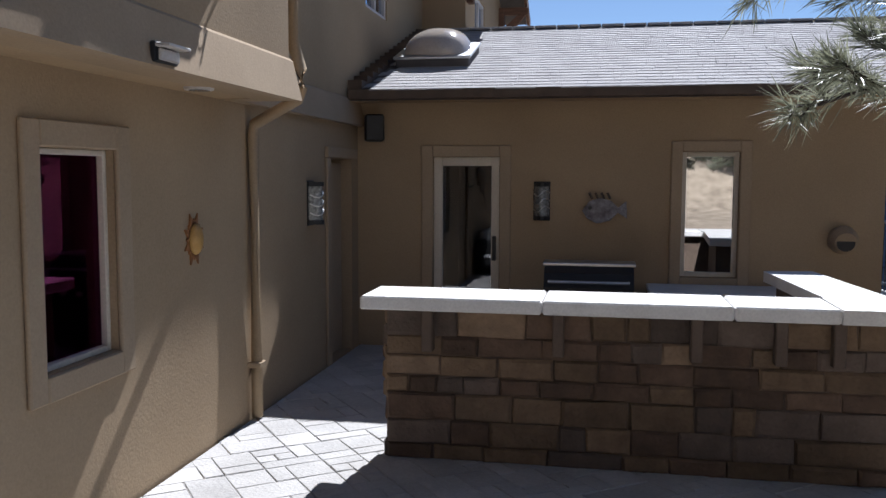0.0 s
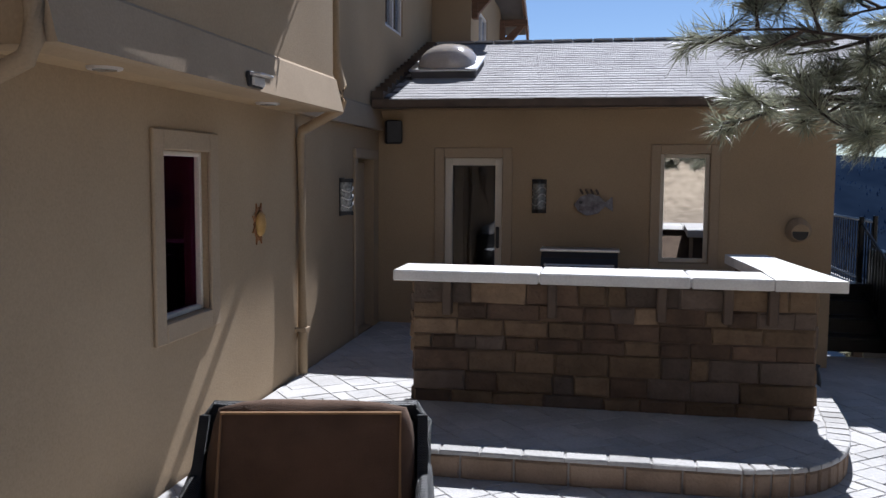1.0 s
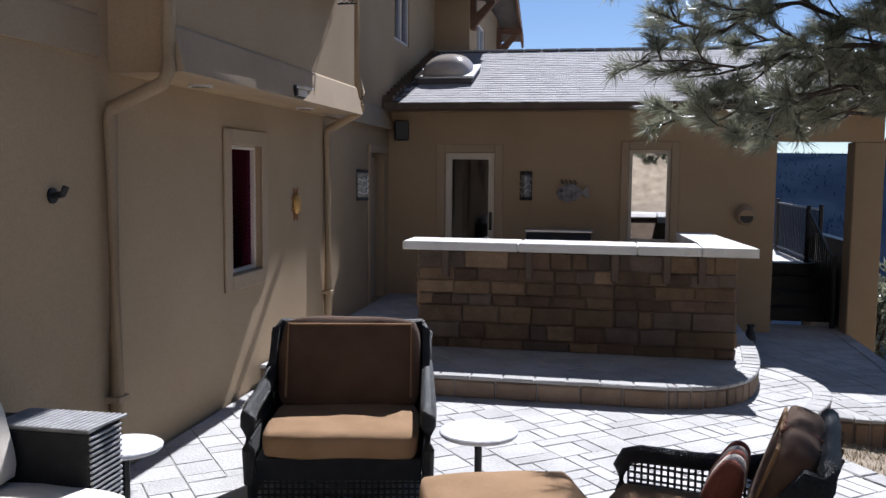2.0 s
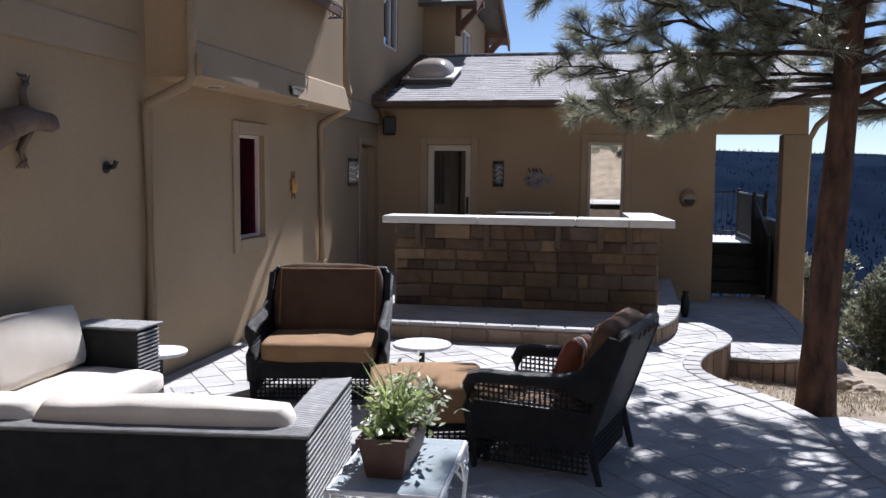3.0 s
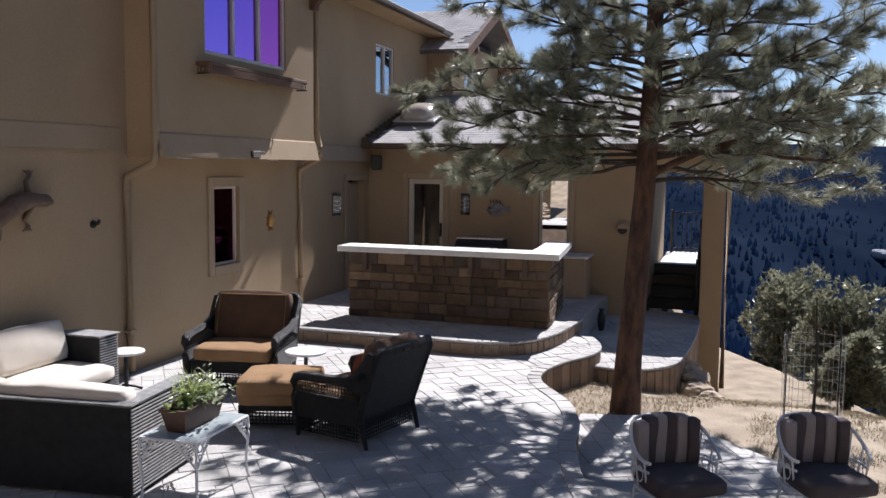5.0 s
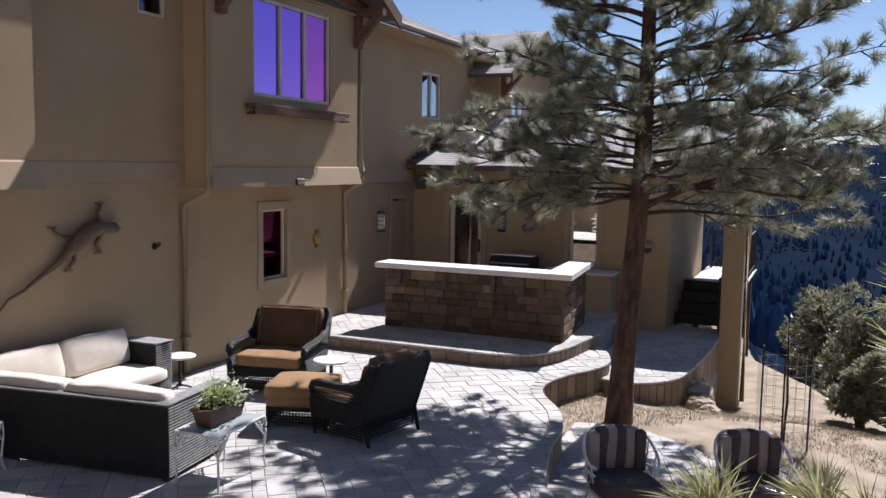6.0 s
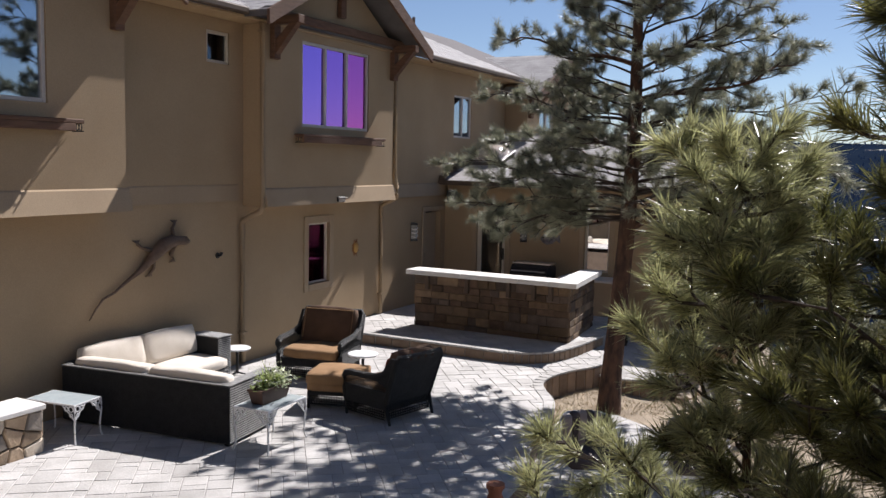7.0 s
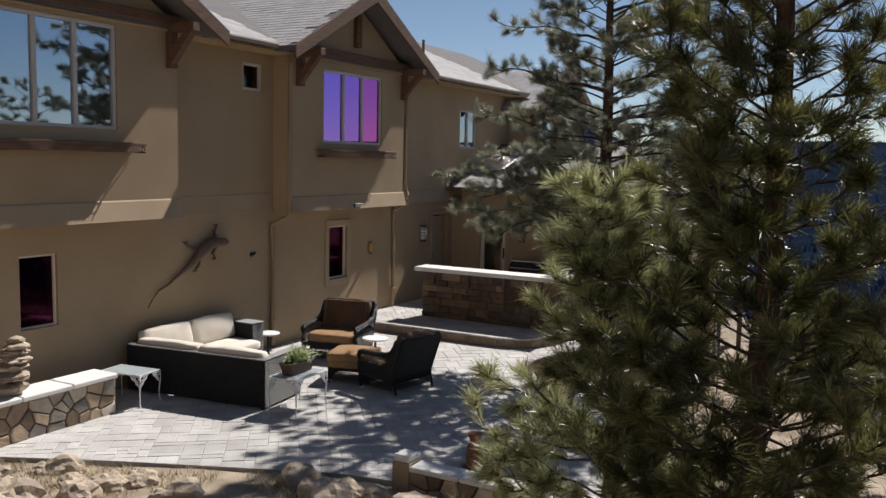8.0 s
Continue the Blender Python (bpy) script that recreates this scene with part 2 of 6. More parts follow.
def cushion(bm, lo, hi, puff=0.04, m=None):
    """A stuffed block: rounded edges and swollen faces."""
    tmp = B()
    bmesh.ops.create_cube(tmp, size=2)
    bmesh.ops.subdivide_edges(tmp, edges=tmp.edges, cuts=7, use_grid_fill=True)
    c = Vector([(a + b) / 2 for a, b in zip(lo, hi)])
    s = Vector([(b - a) / 2 for a, b in zip(lo, hi)])
    for v in tmp.verts:
        p = v.co.copy()
        for i in range(3):
            j, k = (i + 1) % 3, (i + 2) % 3
            v.co[i] = p[i] * s[i] * (1 - 0.045 * (p[j] ** 6 + p[k] ** 6)) + (puff * (1 - p[j] ** 2) * (1 - p[k] ** 2) * p[i] if abs(p[i]) > 0.99 else 0)
        v.co += noise.noise_vector((v.co + c) * 5) * 0.012
        v.co += c
        if m:
            v.co = m @ v.co
    me = bpy.data.meshes.new("tmp")
    tmp.to_mesh(me)
    tmp.free()
    bm.from_mesh(me)
    bpy.data.meshes.remove(me)
    return bm


def wall(name, axis, at, thick, u0, u1, z0, z1, holes=(), material=STUCCO, label="", parent=None):
    """A wall with real openings. axis 'x': its face looks along +x at x=at and u runs along y; axis 'y': its face looks along -y and u runs along x."""
    us = sorted({u0, u1, *[h[0] for h in holes], *[h[1] for h in holes]})
    zs = sorted({z0, z1, *[h[2] for h in holes], *[h[3] for h in holes]})
    bm = B()

    def P(u, z, d):
        return (at - d, u, z) if axis == "x" else (u, at + d, z)

    def solid(i, j):
        if not (0 <= i < len(us) - 1 and 0 <= j < len(zs) - 1):
            return False
        u, z = (us[i] + us[i + 1]) / 2, (zs[j] + zs[j + 1]) / 2
        return not any(h[0] < u < h[1] and h[2] < z < h[3] for h in holes)

    def quad(*ps):
        bm.faces.new([bm.verts.new(p) for p in ps])

    for i in range(len(us) - 1):
        for j in range(len(zs) - 1):
            if not solid(i, j):
                continue
            a, b, c, d = us[i], us[i + 1], zs[j], zs[j + 1]
            quad(P(a, c, 0), P(b, c, 0), P(b, d, 0), P(a, d, 0))
            quad(P(a, c, thick), P(a, d, thick), P(b, d, thick), P(b, c, thick))
            if not solid(i - 1, j):
                quad(P(a, c, 0), P(a, d, 0), P(a, d, thick), P(a, c, thick))
            if not solid(i + 1, j):
                quad(P(b, c, 0), P(b, c, thick), P(b, d, thick), P(b, d, 0))
            if not solid(i, j - 1):
                quad(P(a, c, 0), P(a, c, thick), P(b, c, thick), P(b, c, 0))
            if not solid(i, j + 1):
                quad(P(a, d, 0), P(b, d, 0), P(b, d, thick), P(a, d, thick))
    bmesh.ops.remove_doubles(bm, verts=bm.verts, dist=0.0005)
    ob = part(name, bm, material, parent)
    if not parent:
        tagged(ob, label, "wall", kind="structure")
    return ob


def piece_mesh(name, sx, sy, sz, material, bev=0.01, rough=0.0):
    """A slab with chamfered top edges: the shared mesh of many alike pieces."""
    bm = B()
    b = min(bev, sx * 0.3, sy * 0.3, sz * 0.6)
    x, y = sx / 2, sy / 2
    rings = [[(-x, -y, 0), (x, -y, 0), (x, y, 0), (-x, y, 0)], [(-x, -y, sz - b), (x, -y, sz - b), (x, y, sz - b), (-x, y, sz - b)], [(-x + b, -y + b, sz), (x - b, -y + b, sz), (x - b, y - b, sz), (-x + b, y - b, sz)]]
    vs = [[bm.verts.new(Vector(p) + Vector([random.uniform(-rough, rough) for _ in range(3)]) * (i > 0)) for p in r] for i, r in enumerate(rings)]
    for a, c in zip(vs, vs[1:]):
        for k in range(4):
            bm.faces.new((a[k], a[(k + 1) % 4], c[(k + 1) % 4], c[k]))
    bm.faces.new(vs[2])
    bmesh.ops.recalc_face_normals(bm, faces=bm.faces)
    me = bpy.data.meshes.new(name)
    bm.to_mesh(me)
    bm.free()
    me.materials.append(material)
    return me


def place(name, me, m, parent):
    ob = new(name, me)
    ob.parent = parent
    ob.matrix_basis = m
    return ob


def joined(name, items, material, parent, label=""):
    """Many pieces (mesh, pose) as one part."""
    vs, fs = [], []
    for me, m in items:
        o = len(vs)
        vs += [m @ v.co for v in me.vertices]
        fs += [[o + i for i in p.vertices] for p in me.polygons]
    me = bpy.data.meshes.new(name)
    me.from_pydata(vs, [], fs)
    me.materials.append(material)
    ob = new(name, me)
    ob.parent = parent
    return tagged(ob, label, kind="stuff")


def inside(poly, x, y):
    c = False
    for (x1, y1), (x2, y2) in zip(poly, poly[1:] + poly[:1]):
        if (y1 > y) != (y2 > y) and x < (x2 - x1) * (y - y1) / (y2 - y1) + x1:
            c = not c
    return c


def smooth_line(pts, n=6, closed=False):
    """Catmull-Rom through points."""
    out = []
    k = len(pts)
    for i in range(k if closed else k - 1):
        g = [Vector(pts[(i + d) % k] if closed else pts[min(max(i + d, 0), k - 1)]) for d in (-1, 0, 1, 2)]
        for j in range(n):
            t = j / n
            out.append(0.5 * (2 * g[1] + (g[2] - g[0]) * t + (2 * g[0] - 5 * g[1] + 4 * g[2] - g[3]) * t * t + (3 * g[1] - g[0] - 3 * g[2] + g[3]) * t ** 3))
    if not closed:
        out.append(Vector(pts[-1]))
    return out


# ---- ground and distance ----
def smooth(a, b, x):
    t = min(max((x - a) / (b - a), 0), 1)
    return t * t * (3 - 2 * t)


def rock_line(x):
    """Where the paving ends and the rocky ground begins."""
    return -2.98 - 0.47 * max(0, min(6, 2.3 - x))


def ground_z(x, y):
    z = -0.36
    z -= 1.15 * smooth(3.6, 9.0, y) * smooth(2.4, 3.8, x)
    z -= 0.10 * max(0, x - 5.6) * smooth(-6, 0, y)
    yb = rock_line(x)
    z += (0.315 + 0.09 * min(2.0, max(0, yb - 0.05 - y)) + 0.03 * max(0, yb - 2 - y)) * smooth(yb + 0.75, yb + 0.3, y)
    z += 0.30 * smooth(-8, -14, y)
    z += 0.42 * max(0, -13 - y) * smooth(-13, -17, y) * smooth(60, 25, abs(x))
    r = math.hypot(x, y)
    q = x + 0.6 * max(0, y - 6)
    z -= 0.42 * min(max(0, q - 8.5), 40) * smooth(-9, -2, y)
    drop = smooth(30, 170, x + 0.45 * max(0, y - 8)) * 85
    z -= drop
    a = math.atan2(y, x)
    ridge = 172 + 55 * smooth(1.54, 1.26, a) + 5 * math.sin(a * 5.0 + 0.6) + 5 * math.sin(a * 13.0 + 2.0) + 3 * math.sin(a * 31.0)
    z += (85 + (ridge - 85) * 0.56) * smooth(420, 1280, r) * smooth(-1.4, -0.6, a)
    z += 40 * smooth(120, 420, r) * (0.5 + 0.5 * math.sin(a * 9.0)) * smooth(-1.2, -0.4, a) * smooth(1500, 600, r)
    z += 0.03 * noise.noise((x * 1.3, y * 1.3, 0)) + (0.9 * noise.noise((x * 0.03, y * 0.03, 3)) if r > 40 else 0) + 15 * smooth(150, 500, r) * smooth(1250, 900, r) * noise.noise((x * 0.006, y * 0.006, 7)) + 6 * smooth(150, 400, r) * noise.noise((x * 0.02, y * 0.02, 2)) * smooth(1280, 1000, r)
    return z


def build_ground():
    steps = []
    v, d = 0.0, 0.3
    while v < 4000:
        steps.append(v)
        if v > 9:
            d *= 1.085
        v += d
    line = sorted({-s for s in steps} | set(steps))
    xs = [c + 3.0 for c in line]
    ys = [c - 1.0 for c in line]
    bm = B()
    grid = [[bm.verts.new((x, y, ground_z(x, y))) for y in ys] for x in xs]
    for i in range(len(xs) - 1):
        for j in range(len(ys) - 1):
            f = bm.faces.new((grid[i][j], grid[i + 1][j], grid[i + 1][j + 1], grid[i][j + 1]))
            f.smooth = True
            cx, cy = xs[i], ys[j]
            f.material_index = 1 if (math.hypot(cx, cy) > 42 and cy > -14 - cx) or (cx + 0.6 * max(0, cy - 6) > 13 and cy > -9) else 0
    tagged(part("ground", bm, [STRAW, FOREST_HAZE]), "dry straw-coloured hillside falling to forested valley, haze blue and shade in its colour", "ground", kind="structure")


build_ground()

# ---- patios ----
LOWER = [(-2.5, 4.3), (-2.5, -5.1), (-1.4, -4.55), (-0.05, -3.9), (2.3, -2.9), (3.25, -2.7), (3.36, -1.9), (3.28, -0.6), (3.05, 0.1), (2.84, 1.0), (2.78, 1.6), (2.55, 2.3), (2.15, 2.95), (2.03, 3.45), (2.16, 4.05), (2.42, 4.6), (2.5, 5.1), (2.34, 5.7), (2.0, 6.3), (2.0, 8.8), (1.2, 8.8), (1.0, 5.0)]
LOWER = [tuple(p) for p in LOWER[:5]] + [(p.x, p.y) for p in smooth_line(LOWER[5:19], 4)] + LOWER[19:]
arc = [(p.x, p.y) for p in smooth_line([(1.05, 4.08), (1.45, 4.2), (1.75, 4.55), (1.92, 5.1), (2.0, 5.7), (2.06, 6.3)], 4)]
UPPER = [(-2.5, 8.84), (-2.5, 4.1)] + arc + [(2.12, 8.84)]
TERRACE = [(2.12, 9.6), (2.08, 6.0), (2.36, 5.2), (2.46, 4.78), (2.8, 4.7), (3.15, 4.82), (3.42, 5.15), (3.55, 5.7), (3.66, 7.2), (3.7, 9.6)]
CHAIR_TERRACE = [(3.0, -2.7), (5.6, -2.9), (5.75, -0.5), (5.5, 0.9), (4.7, 1.95), (3.95, 2.7), (3.25, 3.12), (2.6, 2.95), (2.7, 0.0), (3.0, -1.5)]


def cut_piece(poly, rect, z):
    """The part of a paver that lies inside the patio's outline, as a thin slab."""
    shape = list(poly)
    for (ax, ay), (bx, by) in zip(rect, rect[1:] + rect[:1]):
        out = []
        side = [(bx - ax) * (py - ay) - (by - ay) * (px - ax) for px, py in shape]
        for k, (p, s0) in enumerate(zip(shape, side)):
            q, s1 = shape[(k + 1) % len(shape)], side[(k + 1) % len(shape)]
            if s0 >= 0:
                out.append(p)
            if (s0 >= 0) != (s1 >= 0):
                t = s0 / (s0 - s1)
                out.append((p[0] + (q[0] - p[0]) * t, p[1] + (q[1] - p[1]) * t))
        shape = out
        if len(shape) < 3:
            return None
    clean = [p for k, p in enumerate(shape) if math.hypot(p[0] - shape[k - 1][0], p[1] - shape[k - 1][1]) > 0.004]
    area = abs(sum(a[0] * b[1] - b[0] * a[1] for a, b in zip(clean, clean[1:] + clean[:1]))) / 2
    if len(clean) < 3 or area < 0.0015:
        return None
    mx, my = sum(p[0] for p in clean) / len(clean), sum(p[1] for p in clean) / len(clean)
    clean = [(mx + (x - mx) * 0.96, my + (y - my) * 0.96) for x, y in clean]
    me = bpy.data.meshes.new("paver")
    n = len(clean)
    me.from_pydata([(x, y, z - 0.02) for x, y in clean] + [(x, y, z + 0.003) for x, y in clean], [], [list(range(n, 2 * n))] + [[k, (k + 1) % n, n + (k + 1) % n, n + k] for k in range(n)])
    me.materials.append(PAVER)
    return me


def patio(name, poly, z, depth, angle, label, pitch=0.125, count=300, near=(0, 0), edge=None):
    slab = tagged(part(name, prism(B(), poly, z - depth, z - 0.0015), [JOINT]), label, "patio", kind="structure")
    q = pitch
    sizes = ((2, 2), (3, 2), (2, 3), (2, 1), (1, 2), (3, 1), (1, 1))
    meshes = {k: piece_mesh("paver", q * k[0] - 0.006, q * k[1] - 0.006, 0.022, PAVER, 0.005, 0.0015) for k in sizes}
    rnd = random.Random(name)
    xs, ys = [p[0] for p in poly], [p[1] for p in poly]
    rot = Matrix.Rotation(radians(angle), 4, "Z")
    cx, cy = (min(xs) + max(xs)) / 2, (min(ys) + max(ys)) / 2
    half = int(math.hypot(max(xs) - min(xs), max(ys) - min(ys)) / 2 / q) + 3
    taken = set()
    items = []
    for j in range(-half, half):
        for i in range(-half, half):
            if (i, j) in taken:
                continue
            for w, h in rnd.choices(sizes, (5, 4, 3, 5, 3, 2, 1), k=4) + [(1, 1)]:
                cells = [(i + a, j + b) for a in range(w) for b in range(h)]
                if not any(c in taken for c in cells):
                    break
            taken.update(cells)
            ring = [rot @ Vector((q * (i + a * w), q * (j + b * h), 0)) for a, b in ((0, 0), (1, 0), (1, 1), (0, 1))]
            ring = [(p.x + cx, p.y + cy) for p in ring]
            hits = sum(inside(poly, *p) for p in ring)
            if hits == 4:
                tilt = Euler((rnd.gauss(0, 0.003), rnd.gauss(0, 0.003), radians(angle)))
                mid = ((ring[0][0] + ring[2][0]) / 2, (ring[0][1] + ring[2][1]) / 2, z - 0.016 + rnd.uniform(-0.002, 0.002))
                items.append((meshes[(w, h)], Matrix.LocRotScale(mid, tilt, None)))
            elif hits:
                me = cut_piece(poly, ring, z)
                if me:
                    items.append((me, Matrix()))
    items.sort(key=lambda it: ((it[1] @ it[0].vertices[0].co).xy - Vector(near)).length)
    PENDING.append((slab, items, count))
    return slab


PENDING = []
lower = patio("patio_lower", LOWER, 0.0, 0.55, 38, "pale grey stone-paved lower patio in sun and tree shade", near=(0.8, -1.5))
upper = patio("patio_upper", UPPER, 0.18, 0.5, 38, "raised pale paved terrace one step up, beside the stucco walls", count=160, near=(0, 4.5))
terrace = patio("terrace", TERRACE, -0.17, 1.4, 20, "small sunken paved terrace with curved edge", count=60, near=(3, 5.3))
seating = patio("seating_terrace", CHAIR_TERRACE, -0.3, 0.4, 24, "lower paved seating terrace under the pine", count=120, near=(3.4, 0))


def riser(name, line, z0, z1, parent, size=0.33):
    """Blocks standing along a line, the face of a step, and a proud row of edging on top."""
    run = [Vector((p[0], p[1], 0)) for p in line]
    for a, b in zip(run, run[1:]):
        d = b - a
        n = max(1, round(d.length / size))
        for k in range(n):
            c = a + d * ((k + 0.5) / n)
            w = d.length / n - 0.012
            me = piece_mesh(name, w, z1 - z0, 0.05, RISER, 0.012, 0.003)
            m = Matrix.Translation((c.x, c.y, (z0 + z1) / 2)) @ Matrix.Rotation(math.atan2(d.y, d.x), 4, "Z") @ Matrix.Rotation(radians(90), 4, "X") @ Matrix.Translation((0, 0, -0.03))
            PENDING_BLOCKS.append((name, me, m, parent))


def edging(line, z, parent, width=0.16, size=0.28):
    run = [Vector((p[0], p[1], 0)) for p in line]
    for a, b in zip(run, run[1:]):
        d = b - a
        n = max(1, round(d.length / size))
        for k in range(n):
            c = a + d * ((k + 0.5) / n)
            me = piece_mesh("edging_stone", d.length / n - 0.008, width, 0.03, PAVER, 0.008, 0.002)
            nrm = Vector((-d.y, d.x, 0)).normalized() * (width / 2 - 0.03)
            m = Matrix.Translation((c.x + nrm.x, c.y + nrm.y, z - 0.018)) @ Matrix.Rotation(math.atan2(d.y, d.x), 4, "Z")
            PENDING_BLOCKS.append(("edging_stone", me, m, parent))


PENDING_BLOCKS = []
step_line = [(-2.5, 4.1)] + arc
riser("step_block", step_line, 0.0, 0.155, upper, 0.36)
edging(step_line, 0.182, upper)
edge_line = [(p.x, p.y) for p in smooth_line([(3.25, -2.7), (3.36, -1.9), (3.28, -0.6), (3.05, 0.1), (2.84, 1.0), (2.78, 1.6), (2.55, 2.3), (2.15, 2.95), (2.03, 3.45), (2.16, 4.05), (2.42, 4.6), (2.5, 5.1), (2.34, 5.7), (2.0, 6.3)], 3)]
riser("curb_block", edge_line, -0.4, -0.025, lower, 0.3)
edging(edge_line, 0.004, lower)
terr_line = [(p.x, p.y) for p in smooth_line([(2.46, 4.78), (2.8, 4.7), (3.15, 4.82), (3.42, 5.15), (3.55, 5.7), (3.66, 7.2), (3.7, 9.6)], 3)]
riser("curb_block", terr_line, -0.75, -0.195, terrace, 0.32)
edging(terr_line, -0.166, terrace)

# ---- house ----
HX, BX = -2.52, -2.09
wall("wall_west", "x", HX, 0.24, -9.0, 8.86, -0.3, 2.55, [(3.54, 4.18, 1.06, 2.14), (-3.34, -2.76, 1.14, 2.14), (7.86, 8.62, 0.18, 2.17)], label="tan stucco ground-floor house wall beside the patio")
wall("wall_west_upper", "x", HX - 0.002, 0.24, -9.0, 17.5, 2.55, 5.45, [(1.01, 1.5, 4.67, 5.14), (9.2, 10.15, 3.84, 4.82)], label="tan stucco upper house wall with small windows")


def bay(name, y0, y1, z0, hole, peak, label, depth=0.43):
    """A projecting upper bay with a gable front, window opening, underside and flared foot."""
    ob = empty(name, label=label, category="bay", kind="structure")
    wall("front", "x", BX, 0.2, y0, y1, z0, 5.45, [hole], parent=ob)
    bm = B()
    box(bm, (HX - 0.01, y0, z0), (BX - 0.2, y0 + 0.2, 5.45))
    box(bm, (HX - 0.01, y1 - 0.2, z0), (BX - 0.2, y1, 5.45))
    part("cheek", bm, STUCCO, ob)
    part("underside", box(B(), (HX - 0.005, y0 + 0.2, z0 + 0.004), (BX - 0.2, y1 - 0.2, z0 + 0.05)), SOFFIT, ob, "ochre painted underside")
    # the foot of the bay stands proud as a sloped band
    bm = B()
    sec = [(BX, z0 - 0.0), (BX + 0.085, z0 + 0.0), (BX + 0.02, z0 + 0.27), (BX, z0 + 0.29)]
    ends = [[bm.verts.new((x, y, z)) for x, z in sec] for y in (y0 - 0.03, y1 + 0.03)]
    for k in range(4):
        bm.faces.new((ends[0][k], ends[0][(k + 1) % 4], ends[1][(k + 1) % 4], ends[1][k]))
    bm.faces.new(ends[0])
    bm.faces.new(ends[1][::-1])
    part("foot_band", bm, STUCCO_TRIM, ob)
    # gable triangle
    bm = B()
    ya, yb = y0 - 0.02, y1 + 0.02
    ym = (ya + yb) / 2
    tri = [(ya, 5.45), (yb, 5.45), (ym, peak)]
    a = [bm.verts.new((BX, y, z)) for y, z in tri]
    b = [bm.verts.new((BX - 0.2, y, z)) for y, z in tri]
    bm.faces.new(a)
    bm.faces.new(b[::-1])
    for k in range(3):
        bm.faces.new((a[k], b[k], b[(k + 1) % 3], a[(k + 1) % 3]))
    part("gable", bm, STUCCO, ob)
    return ob


W3 = (2.76, 4.80, 3.80, 5.19)
W5 = (-4.6, -2.06, 3.85, 5.29)
bay("bay_1", 1.82, 5.68, 2.52, W3, 6.62, "stucco upper bay with gable, timber brackets and violet window")
bay("bay_2", -5.6, -0.93, 2.57, W5, 6.75, "stucco upper bay with gable and wide three-part window")
wall("wall_bay_north", "x", -1.9, 0.62, 12.2, 16.4, 2.6, 5.3, [(13.1, 14.2, 3.95, 4.75)], label="far stucco bay of the house above the wing roof")


def gable_roof(name, y0, y1, eave, peak, x0, x1, label):
    """A gable roof with its ridge along x: slabs with thickness, dark rakes and shingles."""
    ob = empty(name, label=label, category="roof", kind="structure")
    ym = (y0 + y1) / 2
    for side, ye in ((-1, y0), (1, y1)):
        bm = B()
        lo = [(x0, ye, eave), (x1, ye, eave), (x1, ym, peak), (x0, ym, peak)]
        a = [bm.verts.new(p) for p in lo]
        b = [bm.verts.new((p[0], p[1], p[2] - 0.09)) for p in lo]
        bm.faces.new(a)
        bm.faces.new(b[::-1])
        for k in range(4):
            bm.faces.new((a[k], b[k], b[(k + 1) % 4], a[(k + 1) % 4]))
        part("roof_slope", bm, FELT, ob)
        shingle_run(ob, Vector((x0, ye, eave)), Vector((x1 - x0, 0, 0)), Vector((0, ym - ye, peak - eave)), 0 if x1 > -1 else 40)
        # barge board on the front rake
        bm = B()
        d = Vector((0, ym - ye, peak - eave)).normalized()
        p0, p1 = Vector((x1 + 0.02, ye - d.y * 0.06, eave - d.z * 0.06)), Vector((x1 + 0.02, ym, peak))
        q = [p0 + Vector((0, 0, 0.02)), p1 + Vector((0, 0, 0.02)), p1 - Vector((0, 0, 0.24)), p0 - Vector((0, 0, 0.2))]
        f = [bm.verts.new(p) for p in q]
        g = [bm.verts.new(p + Vector((0.05, 0, 0))) for p in q]
        bm.faces.new(f)
        bm.faces.new(g[::-1])
        for k in range(4):
            bm.faces.new((f[k], g[k], g[(k + 1) % 4], f[(k + 1) % 4]))
        part("barge_board", bm, TIMBER, ob, "dark timber barge board")
    return ob


PENDING_SHINGLES = []


def shingle_run(parent, origin, along, up, count):
    """Courses of tabs on a slope given by its corner and its two sides."""
    L, S = along.length, up.length
    ea, eu = along.normalized(), up.normalized()
    en = ea.cross(eu).normalized()
    if en.z < 0:
        en = -en
    base = Matrix((ea, eu, en)).transposed().to_4x4()
    meshes = [piece_mesh("shingle", w - 0.004, 0.2, 0.008, SHINGLE, 0.002, 0.0012) for w in (0.24, 0.32, 0.4)]
    items = []
    v = 0.06
    while v < S - 0.05:
        u = -random.random() * 0.2
        while u < L:
            k = random.randrange(3)
            w = (0.24, 0.32, 0.4)[k]
            if u > -0.02 and u + w < L + 0.05:
                p = origin + ea * (u + w / 2) + eu * (v + random.uniform(-0.006, 0.006)) + en * 0.004
                items.append((meshes[k], Matrix.Translation(p) @ base @ Matrix.Rotation(radians(-1.7), 4, "X")))
            u += w
        v += 0.145
    PENDING_SHINGLES.append((parent, items, count))


gable_roof("gable_roof_1", 1.28, 6.2, 5.42, 6.78, -6.5, -1.6, "grey shingled gable roof with dark timber rakes")
gable_roof("gable_roof_2", -6.1, -0.45, 5.42, 6.95, -6.5, -1.6, "grey shingled gable roof over the southern bay")
gable_roof("gable_roof_3", 11.7, 16.9, 5.0, 6.3, -6.5, -1.45, "grey shingled gable roof over the far bay")

